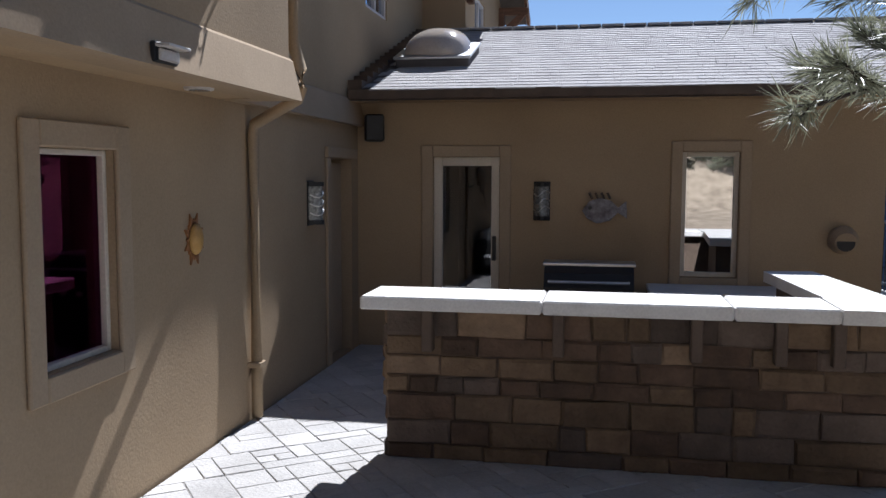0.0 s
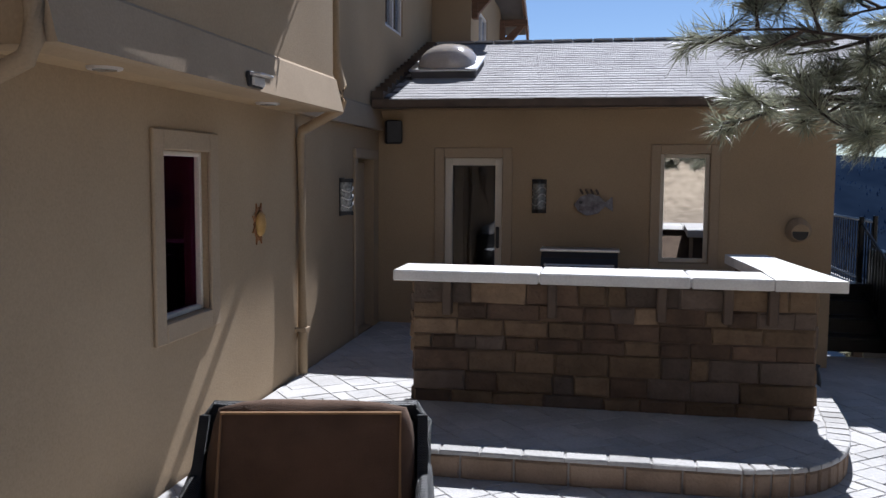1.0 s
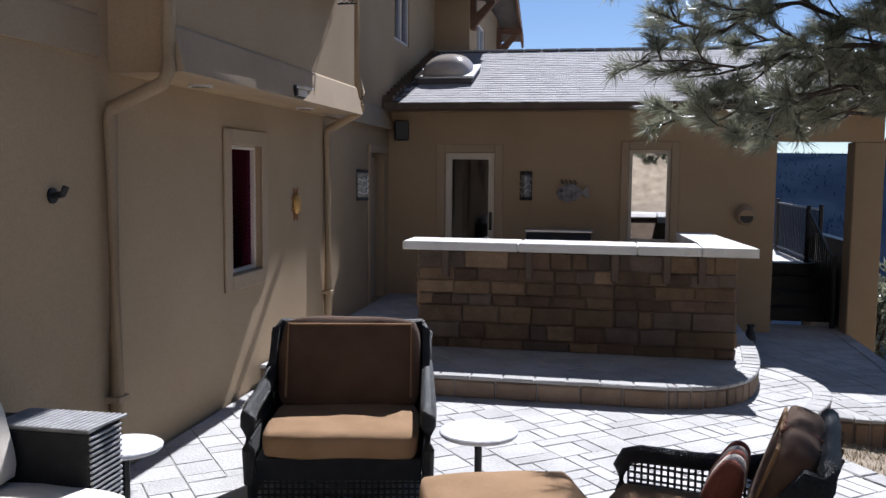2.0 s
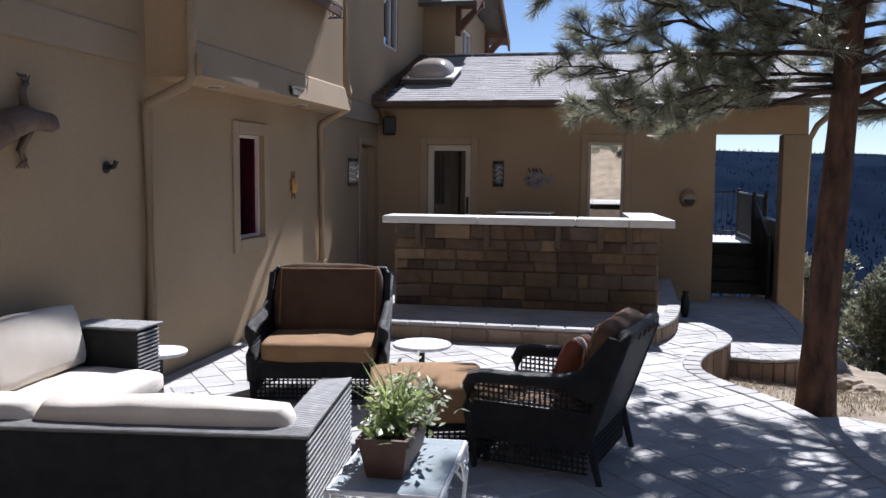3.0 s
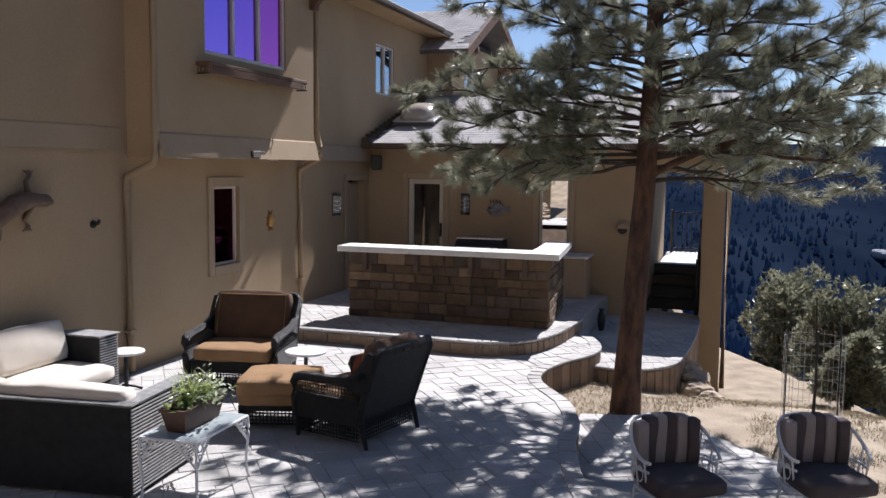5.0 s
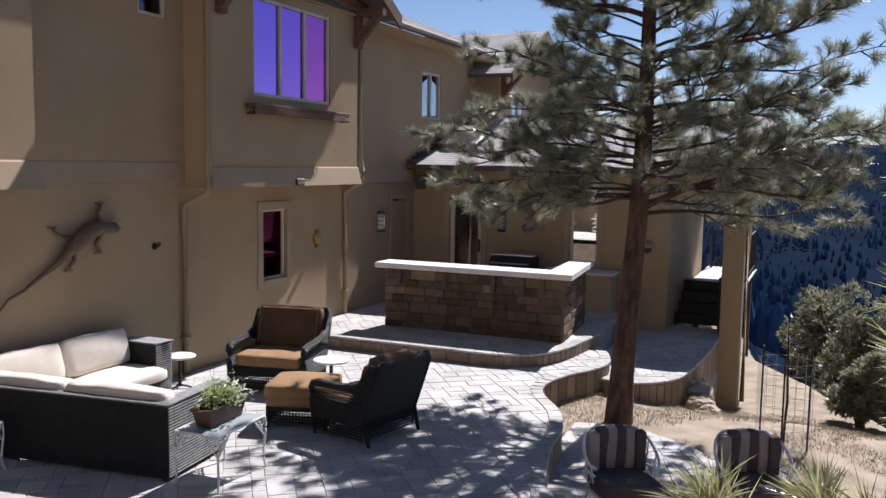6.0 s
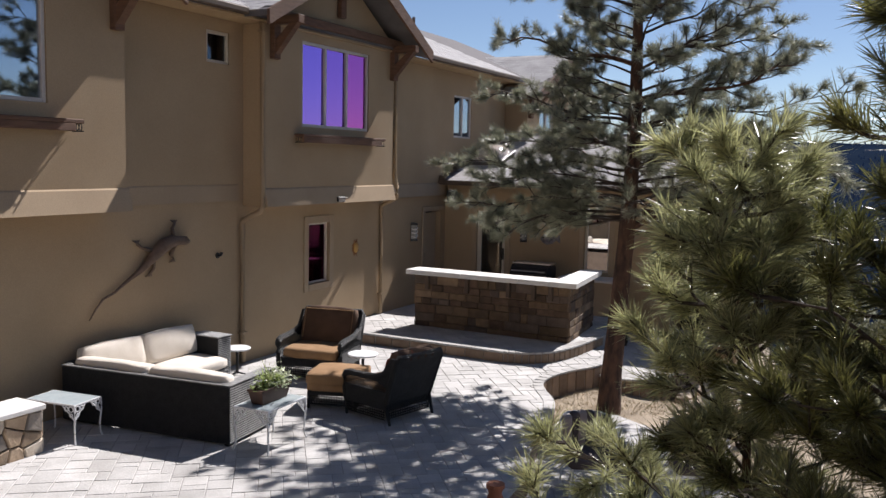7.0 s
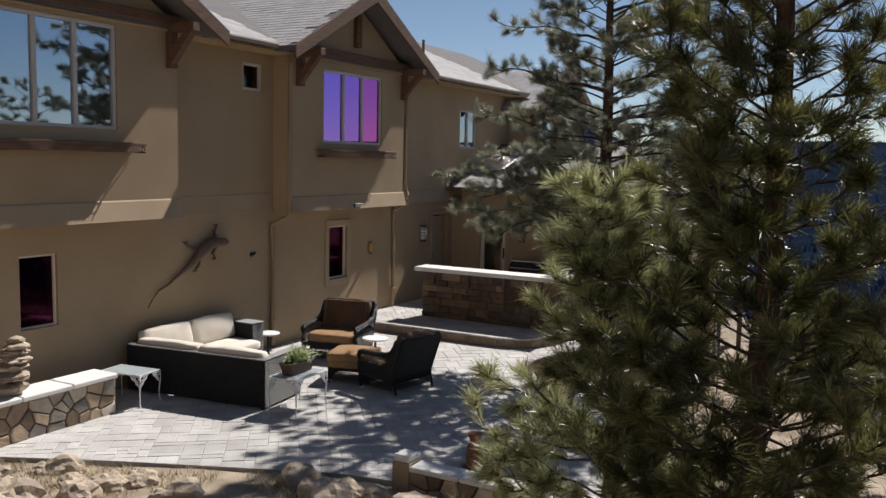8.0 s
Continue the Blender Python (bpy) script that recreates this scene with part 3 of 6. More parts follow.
main_roof = empty("main_roof", label="grey shingled main roof sloping up from the eaves", category="roof", kind="structure")
bm = B()
for (x0, z0), (x1, z1) in (((-2.02, 5.47), (-6.6, 7.3)),):
    a = [bm.verts.new(p) for p in ((x0, -9, z0), (x0, 17.4, z0), (x1, 17.4, z1), (x1, -9, z1))]
    b = [bm.verts.new((v.co.x, v.co.y, v.co.z - 0.1)) for v in a]
    bm.faces.new(a)
    bm.faces.new(b[::-1])
    for k in range(4):
        bm.faces.new((a[k], b[k], b[(k + 1) % 4], a[(k + 1) % 4]))
part("roof_slope", bm, FELT, main_roof)
part("gutter", box(B(), (-2.03, 6.2, 5.36), (-1.93, 11.7, 5.46), 0.02), FASCIA, main_roof, "dark brown gutter")
part("gutter", box(B(), (-2.03, -0.45, 5.36), (-1.93, 1.28, 5.46), 0.02), FASCIA, main_roof, "dark brown gutter")
part("eave_soffit", box(B(), (-2.515, -9, 5.33), (-2.04, 17.4, 5.36)), SOFFIT, main_roof)
shingle_run(main_roof, Vector((-2.02, 6.0, 5.475)), Vector((0, 6.0, 0)), Vector((-4.0, 0, 1.6)), 40)
shingle_run(main_roof, Vector((-2.02, -0.6, 5.475)), Vector((0, 2.1, 0)), Vector((-4.0, 0, 1.6)), 40)


def roof_vent(x, y, h, r=0.035):
    z = 5.47 + (-2.02 - x) * 0.4
    ob = empty("roof_vent", pose(x, y, z), "dark vent pipe rising from the shingled roof", "vent pipe", "roof vents")
    part("pipe", tube(B(), [(0, 0, -0.1), (0, 0, h)], r, 10), FASCIA, ob)
    part("collar", tube(B(), [(0, 0, -0.04), (0, 0, 0.07)], [r * 2.6, r * 1.4], 10), FELT, ob)


roof_vent(-2.9, 7.2, 0.45)
roof_vent(-3.3, 8.6, 0.55)
roof_vent(-2.75, 0.15, 0.16, 0.07)


def bracket(y, z, x=BX):
    """A triangular timber bracket under an eave."""
    ob = empty("bracket", pose(x, y, z), "dark timber bracket under the gable eave", "bracket", "eave brackets")
    part("post", box(B(), (0.0, -0.08, -0.65), (0.1, 0.08, 0), 0.01), TIMBER, ob)
    part("arm", box(B(), (0.1, -0.07, -0.13), (0.55, 0.07, 0), 0.01), TIMBER, ob)
    bm = B()
    prof = [(0.1, -0.58), (0.1, -0.36), (0.36, -0.13), (0.5, -0.13)]
    s = [[bm.verts.new((px, y2, pz)) for px, pz in prof] for y2 in (-0.06, 0.06)]
    bm.faces.new(s[0])
    bm.faces.new(s[1][::-1])
    for k in range(4):
        bm.faces.new((s[0][k], s[1][k], s[1][(k + 1) % 4], s[0][(k + 1) % 4]))
    part("brace", bm, TIMBER, ob)
    return ob


for y in (2.0, 5.62):
    bracket(y, 5.45)
for y in (-1.08, -5.3):
    bracket(y, 5.45)
for y in (12.35, 16.2):
    bracket(y, 5.1, -1.9)
truss = empty("gable_truss", label="dark timber tie and king post in the gable", category="truss")
part("tie", box(B(), (BX + 0.004, 1.6, 5.42), (BX + 0.12, 6.0, 5.56), 0.01), TIMBER, truss)
part("king_post", box(B(), (BX + 0.004, 3.74, 5.7), (BX + 0.1, 3.9, 6.5), 0.01), TIMBER, truss)
truss2 = empty("gable_truss", label="dark timber tie and king post in the gable", category="truss")
part("tie", box(B(), (BX + 0.004, -5.8, 5.42), (BX + 0.12, -0.75, 5.56), 0.01), TIMBER, truss2)
part("king_post", box(B(), (BX + 0.004, -3.35, 5.56), (BX + 0.1, -3.2, 6.7), 0.01), TIMBER, truss2)


for nm, y0, y1, dx, z0, z1 in (("trim_north", 5.72, 8.86, 0.09, 2.52, 2.8), ("trim_middle", -0.9, 1.7, 0.03, 2.6, 2.86)):
    bm = B()
    sec = [(HX + 0.001, z0), (HX + dx, z0), (HX + dx * 0.3, z1 - 0.02), (HX + 0.001, z1)]
    ends = [[bm.verts.new((x, y, z)) for x, z in sec] for y in (y0, y1)]
    for k in range(4):
        bm.faces.new((ends[0][k], ends[0][(k + 1) % 4], ends[1][(k + 1) % 4], ends[1][k]))
    bm.faces.new(ends[0])
    bm.faces.new(ends[1][::-1])
    tagged(part(nm, bm, STUCCO_TRIM), "stucco band at the foot of the upper storey", "trim", kind="structure")


# ---- windows and doors ----
def window(name, axis, at, u0, u1, z0, z1, panes, glasses, label, trim=0.0, deep=0.09, frame_mat=VINYL, fw=0.045):
    """Frame set back in the opening, mullions, panes, and a proud stucco surround."""
    ob = empty(name, label=label, category="window", kind="structure")

    def bx(lo, hi, bev=0.0):
        (ua, da, za), (ub, db, zb) = lo, hi
        if axis == "x":
            return box(B(), (at - db, ua, za), (at - da, ub, zb), bev)
        return box(B(), (ua, at + da, za), (ub, at + db, zb), bev)

    d0, d1 = deep - 0.03, deep + 0.05
    part("window_frame", bx((u0, d0, z0), (u0 + fw, d1, z1), 0.006), frame_mat, ob)
    part("window_frame", bx((u1 - fw, d0, z0), (u1, d1, z1), 0.006), frame_mat, ob)
    part("window_frame", bx((u0 + fw, d0, z1 - fw), (u1 - fw, d1, z1), 0.006), frame_mat, ob)
    part("window_frame", bx((u0 + fw, d0, z0), (u1 - fw, d1, z0 + fw), 0.006), frame_mat, ob)
    w = (u1 - u0 - 2 * fw) / panes
    for k in range(panes):
        a = u0 + fw + k * w
        if k:
            part("mullion", bx((a - 0.03, d0, z0 + fw), (a + 0.03, d1, z1 - fw), 0.005), frame_mat, ob)
        g = part("pane", bx((a + (0.03 if k else 0), deep + 0.008, z0 + fw), (a + w - (0.03 if k < panes - 1 else 0), deep + 0.014, z1 - fw)), glasses[k % len(glasses)], ob)
        g.visible_shadow = False
    if trim:
        for lo, hi in (((u0 - trim, -0.028, z0 - trim), (u0 - 0.001, 0.0, z1 + trim)), ((u1 + 0.001, -0.028, z0 - trim), (u1 + trim, 0.0, z1 + trim)), ((u0 - 0.001, -0.028, z1 + 0.001), (u1 + 0.001, 0.0, z1 + trim)), ((u0 - 0.001, -0.032, z0 - trim), (u1 + 0.001, 0.0, z0 - 0.001))):
            part("surround", bx(lo, hi, 0.008), STUCCO_TRIM, ob)
    return ob


window("window_1", "x", HX, 3.54, 4.18, 1.06, 2.14, 1, [GLASS_CLEAR], "narrow ground-floor window in pale frame, dark room behind", 0.13, 0.07, VINYL, 0.032)
window("window_2", "x", HX, -3.34, -2.76, 1.14, 2.14, 1, [GLASS_CLEAR], "dark ground-floor window near the sofa", 0.0, 0.07, VINYL, 0.03)
window("window_3", "x", BX, *W3, 3, GLASS_TINTS, "three-part upper window with violet reflecting glass", 0.0, 0.05, VINYL_LIGHT, 0.05)
window("window_5", "x", BX, *W5, 4, [GLASS_SKY], "wide upper window reflecting sky and trees", 0.0, 0.05, VINYL_LIGHT, 0.05)
window("window_6", "x", HX, 1.01, 1.5, 4.67, 5.14, 1, [glass("dark_glass", (0.6, 0.7, 0.9), 0.08, 0.35)], "small square upper window", 0.0, 0.05)
window("window_7", "x", HX, 9.2, 10.15, 3.84, 4.82, 2, [GLASS_SKY], "pair of narrow upper windows in pale frames", 0.0, 0.05, VINYL_LIGHT)
window("window_8", "x", -1.9, 13.1, 14.2, 3.95, 4.75, 2, [GLASS_SKY], "small pair of windows in the far bay", 0.0, 0.05, VINYL_LIGHT)


def ledge(y0, y1, z, name_label):
    """A timber planter shelf with scrolled iron ends below a window."""
    ob = empty("window_ledge", pose(BX, 0, z), name_label, "window ledge", "window ledges")
    part("board", box(B(), (0.004, y0, -0.05), (0.2, y1, 0.0), 0.008), TIMBER, ob)
    part("fascia_board", box(B(), (0.16, y0, -0.14), (0.2, y1 - 0.12, -0.05), 0.006), TIMBER, ob)
    for y in (y0 + 0.02, y1 - 0.02):
        for k in range(3):
            ring = [(0.05 + 0.05 * k + 0.025 * math.cos(a), y, -0.09 + 0.04 * math.sin(a)) for a in [i * math.pi / 5 for i in range(11)]]
            part("scroll", tube(B(), ring, 0.006, 5), BLACK, ob, "black iron scroll")
        part("end_bar", tube(B(), [(0.01, y, -0.14), (0.2, y, -0.14)], 0.008, 6), BLACK, ob)


ledge(2.55, 5.1, 3.68, "dark timber ledge with iron scrollwork under the violet window")
ledge(-4.9, -1.72, 3.68, "dark timber ledge with iron scrollwork under the wide window")

# rooms behind the glass, walls coloured dark to stand for unlit interiors
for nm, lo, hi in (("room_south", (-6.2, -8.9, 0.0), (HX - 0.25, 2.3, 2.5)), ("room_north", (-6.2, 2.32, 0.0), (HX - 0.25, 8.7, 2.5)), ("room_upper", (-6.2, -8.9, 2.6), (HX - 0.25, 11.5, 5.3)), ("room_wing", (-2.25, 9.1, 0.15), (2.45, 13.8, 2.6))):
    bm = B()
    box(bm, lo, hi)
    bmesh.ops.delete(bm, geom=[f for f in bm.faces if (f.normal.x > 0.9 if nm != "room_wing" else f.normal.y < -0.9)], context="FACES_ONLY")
    tagged(part(nm, bm, ROOM), "plain room seen through the windows, its dimness put into the wall colour", "room", kind="structure")


def downspout(y, pts, label):
    ob = empty("downspout", label=label, category="downspout", group="downspouts")
    part("pipe", tube(B(), pts, 0.045, 8), BRASS_POST, ob, smooth=True)
    for k in (1, len(pts) - 2):
        p = Vector(pts[k])
        part("strap", box(B(), (p.x - 0.06, p.y - 0.06, p.z - 0.02), (p.x + 0.052, p.y + 0.06, p.z + 0.02), 0.004), BRASS_POST, ob)


downspout(6, [(HX + 0.05, 5.95, 0.2), (HX + 0.05, 5.95, 0.6), (HX + 0.05, 5.95, 2.3), (HX + 0.06, 5.95, 2.38), (BX + 0.0, 5.86, 2.55), (BX + 0.03, 5.84, 2.62), (BX + 0.03, 5.84, 2.75), (BX - 0.03, 5.84, 2.95), (BX - 0.03, 5.84, 5.3), (BX - 0.03, 5.84, 5.4)], "painted metal downspout with elbow on the stucco wall")
downspout(1.8, [(HX + 0.05, 1.74, 0.02), (HX + 0.05, 1.74, 0.5), (HX + 0.05, 1.74, 2.22), (HX + 0.06, 1.74, 2.3), (BX - 0.03, 1.75, 2.45), (BX, 1.76, 2.53), (BX - 0.0, 1.765, 2.7), (BX - 0.0, 1.765, 5.2), (BX - 0.03, 1.76, 5.4)], "painted metal downspout between wall and bay")

# ---- wing ----
WY = 8.86
wall("wall_north", "y", WY, 0.22, HX, 2.72, -0.6, 2.78, [(-1.70, -1.0, 0.2, 2.2), (0.83, 1.38, 1.0, 2.25)], label="tan stucco wing wall with door and window behind the bar")
wall("wall_north_header", "y", WY + 0.01, 0.2, 2.72, 4.02, 2.37, 2.78, label="stucco header over the open passage")
wall("wall_wing_east", "x", 2.72, 0.2, 9.08, 13.8, -0.6, 2.78, label="stucco side wall of the wing along the passage")
window("window_4", "y", WY, 0.83, 1.38, 1.0, 2.25, 1, [glass("mirror_glass", (0.9, 0.9, 0.9), 0.75, 0.5)], "narrow wing window reflecting the sunlit hillside", 0.11)
d = window("door_1", "y", WY, -1.70, -1.0, 0.2, 2.2, 1, [glass("door_glass", (0.7, 0.7, 0.72), 0.13, 0.5)], "pale full-glass patio door with black handle", 0.12, 0.07, VINYL, 0.09)
part("door_handle", box(B(), (-1.075, WY + 0.005, 1.12), (-1.035, WY + 0.038, 1.38), 0.008), BLACK, d, "black lever plate")
d = empty("door_2", label="stucco-coloured side door in a recessed frame", category="door", kind="structure")
part("leaf", box(B(), (HX - 0.14, 7.9, 0.2), (HX - 0.1, 8.58, 2.13), 0.005), STUCCO_TRIM, d)
part("door_frame", box(B(), (HX + 0.002, 7.74, 0.18), (HX + 0.03, 7.855, 2.17), 0.006), STUCCO_TRIM, d)
part("door_frame", box(B(), (HX + 0.002, 7.74, 2.175), (HX + 0.04, 8.7, 2.28), 0.006), STUCCO_TRIM, d)
part("door_handle", box(B(), (HX - 0.1, 7.98, 1.1), (HX - 0.05, 8.02, 1.25), 0.006), BLACK, d)

wing_roof = empty("wing_roof", label="grey asphalt-shingled wing roof with dark eave", category="roof", kind="structure")
E0, E1 = Vector((-2.5, 8.48, 2.86)), Vector((4.35, 8.48, 2.86))
UPV = Vector((0, 3.6, 1.16))
bm = B()
a = [bm.verts.new(p) for p in (E0, E1, E1 + UPV, E0 + UPV)]
b = [bm.verts.new(v.co - Vector((0, 0, 0.1))) for v in a]
bm.faces.new(a)
bm.faces.new(b[::-1])
for k in range(4):
    bm.faces.new((a[k], b[k], b[(k + 1) % 4], a[(k + 1) % 4]))
part("roof_slope", bm, FELT, wing_roof)
bm = B()
a = [bm.verts.new(p) for p in (E0 + UPV, E1 + UPV, E1 + UPV + Vector((0, 2.6, -0.9)), E0 + UPV + Vector((0, 2.6, -0.9)))]
b = [bm.verts.new(v.co - Vector((0, 0, 0.1))) for v in a]
bm.faces.new(a)
bm.faces.new(b[::-1])
for k in range(4):
    bm.faces.new((a[k], b[k], b[(k + 1) % 4], a[(k + 1) % 4]))
part("back_slope", bm, SHINGLE, wing_roof)
part("fascia", box(B(), (-2.5, 8.44, 2.77), (4.35, 8.478, 2.872), 0.006), FASCIA, wing_roof, "dark metal drip edge")
part("eave_soffit", box(B(), (-2.5, 8.48, 2.765), (4.3, 8.855, 2.778)), SOFFIT, wing_roof)
bm = B()
for k in range(16):
    y, z = 8.5 + k * 0.215, 2.87 + k * 0.0693
    box(bm, (-2.515, y, z), (-2.37, y + 0.225, z + 0.1))
part("step_flashing", bm, FASCIA, wing_roof, "dark stepped flashing against the house wall")
bm = B()
for x in np.arange(-2.4, 4.2, 0.3):
    box(bm, (x, 11.95, 4.015), (x + 0.29, 12.2, 4.05), 0.008)
part("ridge_cap", bm, SHINGLE_J, wing_roof)
shingle_run(wing_roof, E0 + Vector((0, 0, 0.003)), E1 - E0, UPV, 300)

sky_l = empty("skylight", Matrix.Translation((-1.85, 9.95, 3.335)) @ Matrix.Rotation(math.atan2(1.16, 3.6), 4, "X"), "domed skylight with dark curb on the shingled roof", "skylight")
part("curb", box(B(), (-0.42, -0.42, 0.0), (0.42, 0.42, 0.13), 0.015), FELT, sky_l, "dark metal curb")
bm = B()
bmesh.ops.create_uvsphere(bm, u_segments=24, v_segments=12, radius=1)
bmesh.ops.delete(bm, geom=[v for v in bm.verts if v.co.z < -0.01], context="VERTS")
for v in bm.verts:
    k = max(abs(v.co.x), abs(v.co.y), 1e-5) / max(math.hypot(v.co.x, v.co.y), 1e-5)
    v.co = Vector((v.co.x * 0.38 / (0.45 + 0.55 * k), v.co.y * 0.38 / (0.45 + 0.55 * k), 0.13 + v.co.z * 0.24))
part("dome", bm, mat("smoked_dome", (0.50, 0.44, 0.38), (0.42, 0.36, 0.31), 0.12, 4, 0.0, spec=0.9), sky_l, "smoky acrylic dome", smooth=True)
part("retaining_frame", box(B(), (-0.44, -0.44, 0.1), (0.44, 0.44, 0.135), 0.01), STEEL, sky_l, "pale metal retaining frame")

post = empty("porch_post", pose(3.86, 9.05, -1.5), "tan stucco porch post carrying the roof corner", "post")
part("shaft", box(B(), (-0.185, -0.18, -0.4), (0.185, 0.18, 3.868), 0.012), BRASS_POST, post)
part("foot_band", box(B(), (-0.2, -0.195, -0.4), (0.2, 0.195, 0.12), 0.012), BRASS_POST, post)
dsp = empty("downspout", label="painted metal downspout beside the porch post", category="downspout", group="downspouts")
part("pipe", tube(B(), [(4.1, 9.18, -1.4), (4.1, 9.18, 2.3), (4.15, 8.95, 2.5), (4.28, 8.58, 2.68), (4.28, 8.55, 2.76)], 0.045, 8), BRASS_POST, dsp, smooth=True)

# stairs and deck in the passage
# black on treads, risers and stringers carries the shade of the roof
stairs = empty("stairs", pose(3.25, 9.9, -0.17), "timber stairs up to the deck, roof shade put into their black colour", "stairs")
for k in range(4):
    part("tread", box(B(), (-0.5, k * 0.29, 0.15 + k * 0.19), (0.5, k * 0.29 + 0.32, 0.19 + k * 0.19), 0.006), BLACK, stairs)
    part("riser", box(B(), (-0.5, k * 0.29 + 0.03, k * 0.19), (0.5, k * 0.29 + 0.05, 0.15 + k * 0.19)), BLACK, stairs)
for x in (-0.53, 0.5):
    part("stringer", box(B(), (x, 0, -0.1), (x + 0.03, 1.3, 0.2), 0.004, Matrix.Rotation(0.0, 4, "X")), BLACK, stairs)
deck = empty("deck", label="pale sunlit deck beyond the passage", category="deck", kind="structure")
for k in range(26):
    part("plank", box(B(), (2.75, 11.1 + k * 0.145, 0.42), (3.9, 11.1 + k * 0.145 + 0.138, 0.455), 0.004), CAP, deck)
part("rim", box(B(), (2.75, 11.06, 0.2), (3.9, 11.096, 0.45)), FASCIA, deck)
for x in (2.95, 3.75):
    for y in (11.4, 14.6):
        part("deck_leg", box(B(), (x - 0.06, y - 0.06, -4.0), (x + 0.06, y + 0.06, 0.418)), FASCIA, deck)


def railing(p, q, n, label):
    ob = empty("railing", Matrix.Translation(p), label, "railing", "deck railings")
    d = Vector(q) - Vector(p)
    for z in (0.1, 0.94):
        part("rail", tube(B(), [(0, 0, z), (d.x, d.y, d.z + z)], 0.022, 6), BLACK, ob)
    for k in range(n + 1):
        e = d * (k / n)
        big = k in (0, n)
        part("post" if big else "baluster", tube(B(), [(e.x, e.y, e.z), (e.x, e.y, e.z + (1.02 if big else 0.94))], 0.035 if big else 0.009, 6), BLACK, ob)


railing((2.85, 14.6, 0.456), (3.85, 14.6, 0.456), 9, "black metal railing at the far end of the deck")
railing((3.85, 11.2, 0.456), (3.85, 14.55, 0.456), 26, "black metal railing along the deck edge")
railing((3.62, 9.35, -0.17), (3.62, 11.0, 0.45), 14, "black metal stair railing in the passage")
side = tagged(part("wall_passage", box(B(), (3.72, 9.25, -1.6), (3.86, 11.0, 1.05), 0.01), BLACK), "dark timber side wall of the passage", "wall", kind="structure")


# ---- bar ----
bar = empty("bar_counter", pose(0, 0, 0.18), "stone-faced outdoor bar with pale cap slabs on the terrace", "bar")
BODY = [(-1.30, 5.30), (1.74, 5.30), (1.60, 7.12), (1.42, 7.1), (1.52, 5.56), (-1.30, 5.56)]
part("core", prism(B(), BODY, 0.0, 0.985), MORTAR, bar)
for lo, hi in (((-1.44, 5.14), (-0.30, 5.66)), ((-0.295, 5.14), (0.82, 5.66)), ((0.825, 5.14), (1.41, 5.66))):
    part("cap_slab", box(B(), (*lo, 0.99), (*hi, 1.075), 0.012), CAP, bar, "pale cast stone cap slab")
for ring in (((1.415, 5.14), (1.91, 5.14), (1.862, 5.66), (1.43, 5.66), (1.415, 5.66)), ((1.43, 5.665), (1.862, 5.665), (1.79, 6.44), (1.385, 6.42)), ((1.385, 6.425), (1.79, 6.445), (1.722, 7.24), (1.335, 7.18))):
    part("cap_slab", prism(B(), ring, 0.99, 1.075), CAP, bar, "pale cast stone cap slab")
for x in (-1.02, -0.2, 0.62, 1.1, 1.42):
    part("corbel", box(B(), (x - 0.035, 5.2, 0.72), (x + 0.035, 5.3, 0.988), 0.008), FASCIA, bar, "dark corbel under the cap")


def veneer(parent, origin, along, height, seed, out, courses=(0.07, 0.15), widths=(0.12, 0.42), mats=None):
    """Ledge stones laid in uneven courses on a face; each is a piece of its own."""
    rnd = random.Random(seed)
    L = Vector(along).length
    ea = Vector(along).normalized()
    en = Vector(out)
    base = Matrix((ea, Vector((0, 0, 1)), en)).transposed().to_4x4()
    z = 0.0
    while z < height - 0.03:
        h = min(rnd.uniform(*courses), height - z)
        if height - z - h < 0.05:
            h = height - z
        u = 0.0
        while u < L - 0.01:
            w = min(rnd.uniform(*widths), L - u)
            if L - u - w < 0.09:
                w = L - u
            me = piece_mesh("stone", w - 0.005, h - 0.005, rnd.uniform(0.016, 0.036), rnd.choices(mats or STONES, (4, 4, 2, 2))[0], 0.014, 0.007)
            p = Vector(origin) + ea * (u + w / 2) + Vector((0, 0, z + h / 2)) - en * 0.004
            PENDING_BLOCKS.append(("stone", me, Matrix.Translation(p) @ base, parent))
            u += w
        z += h


veneer(bar, (-1.30, 5.30, 0), (3.04, 0, 0), 0.98, 3, (0, -1, 0), (0.08, 0.19), (0.12, 0.46))
veneer(bar, (1.74, 5.30, 0), (-0.14, 1.82, 0), 0.98, 4, Vector((1.82, 0.14, 0)).normalized(), (0.08, 0.19), (0.12, 0.46))
veneer(bar, (-1.30, 5.56, 0), (0, -0.26, 0), 0.98, 5, (-1, 0, 0), (0.07, 0.15), (0.1, 0.2))

grill = empty("gas_grill", pose(-0.06, 8.2, 0.18), "black gas grill with steel lid handle behind the bar", "grill")
part("cabinet", box(B(), (-0.42, -0.26, 0.06), (0.42, 0.28, 0.68), 0.015), BLACK, grill)
bm = B()
prof = [(-0.28, 0.69), (-0.30, 0.8), (-0.24, 0.93), (-0.08, 1.0), (0.16, 1.0), (0.28, 0.9), (0.28, 0.69)]
s = [[bm.verts.new((x, y, z)) for y, z in prof] for x in (-0.41, 0.41)]
bm.faces.new(s[0])
bm.faces.new(s[1][::-1])
for k in range(len(prof)):
    j = (k + 1) % len(prof)
    bm.faces.new((s[0][k], s[1][k], s[1][j], s[0][j]))
part("lid", bm, BLACK, grill)
part("lid_trim", box(B(), (-0.43, -0.12, 0.985), (0.43, 0.2, 1.015), 0.006), STEEL, grill, "bright steel lid top")
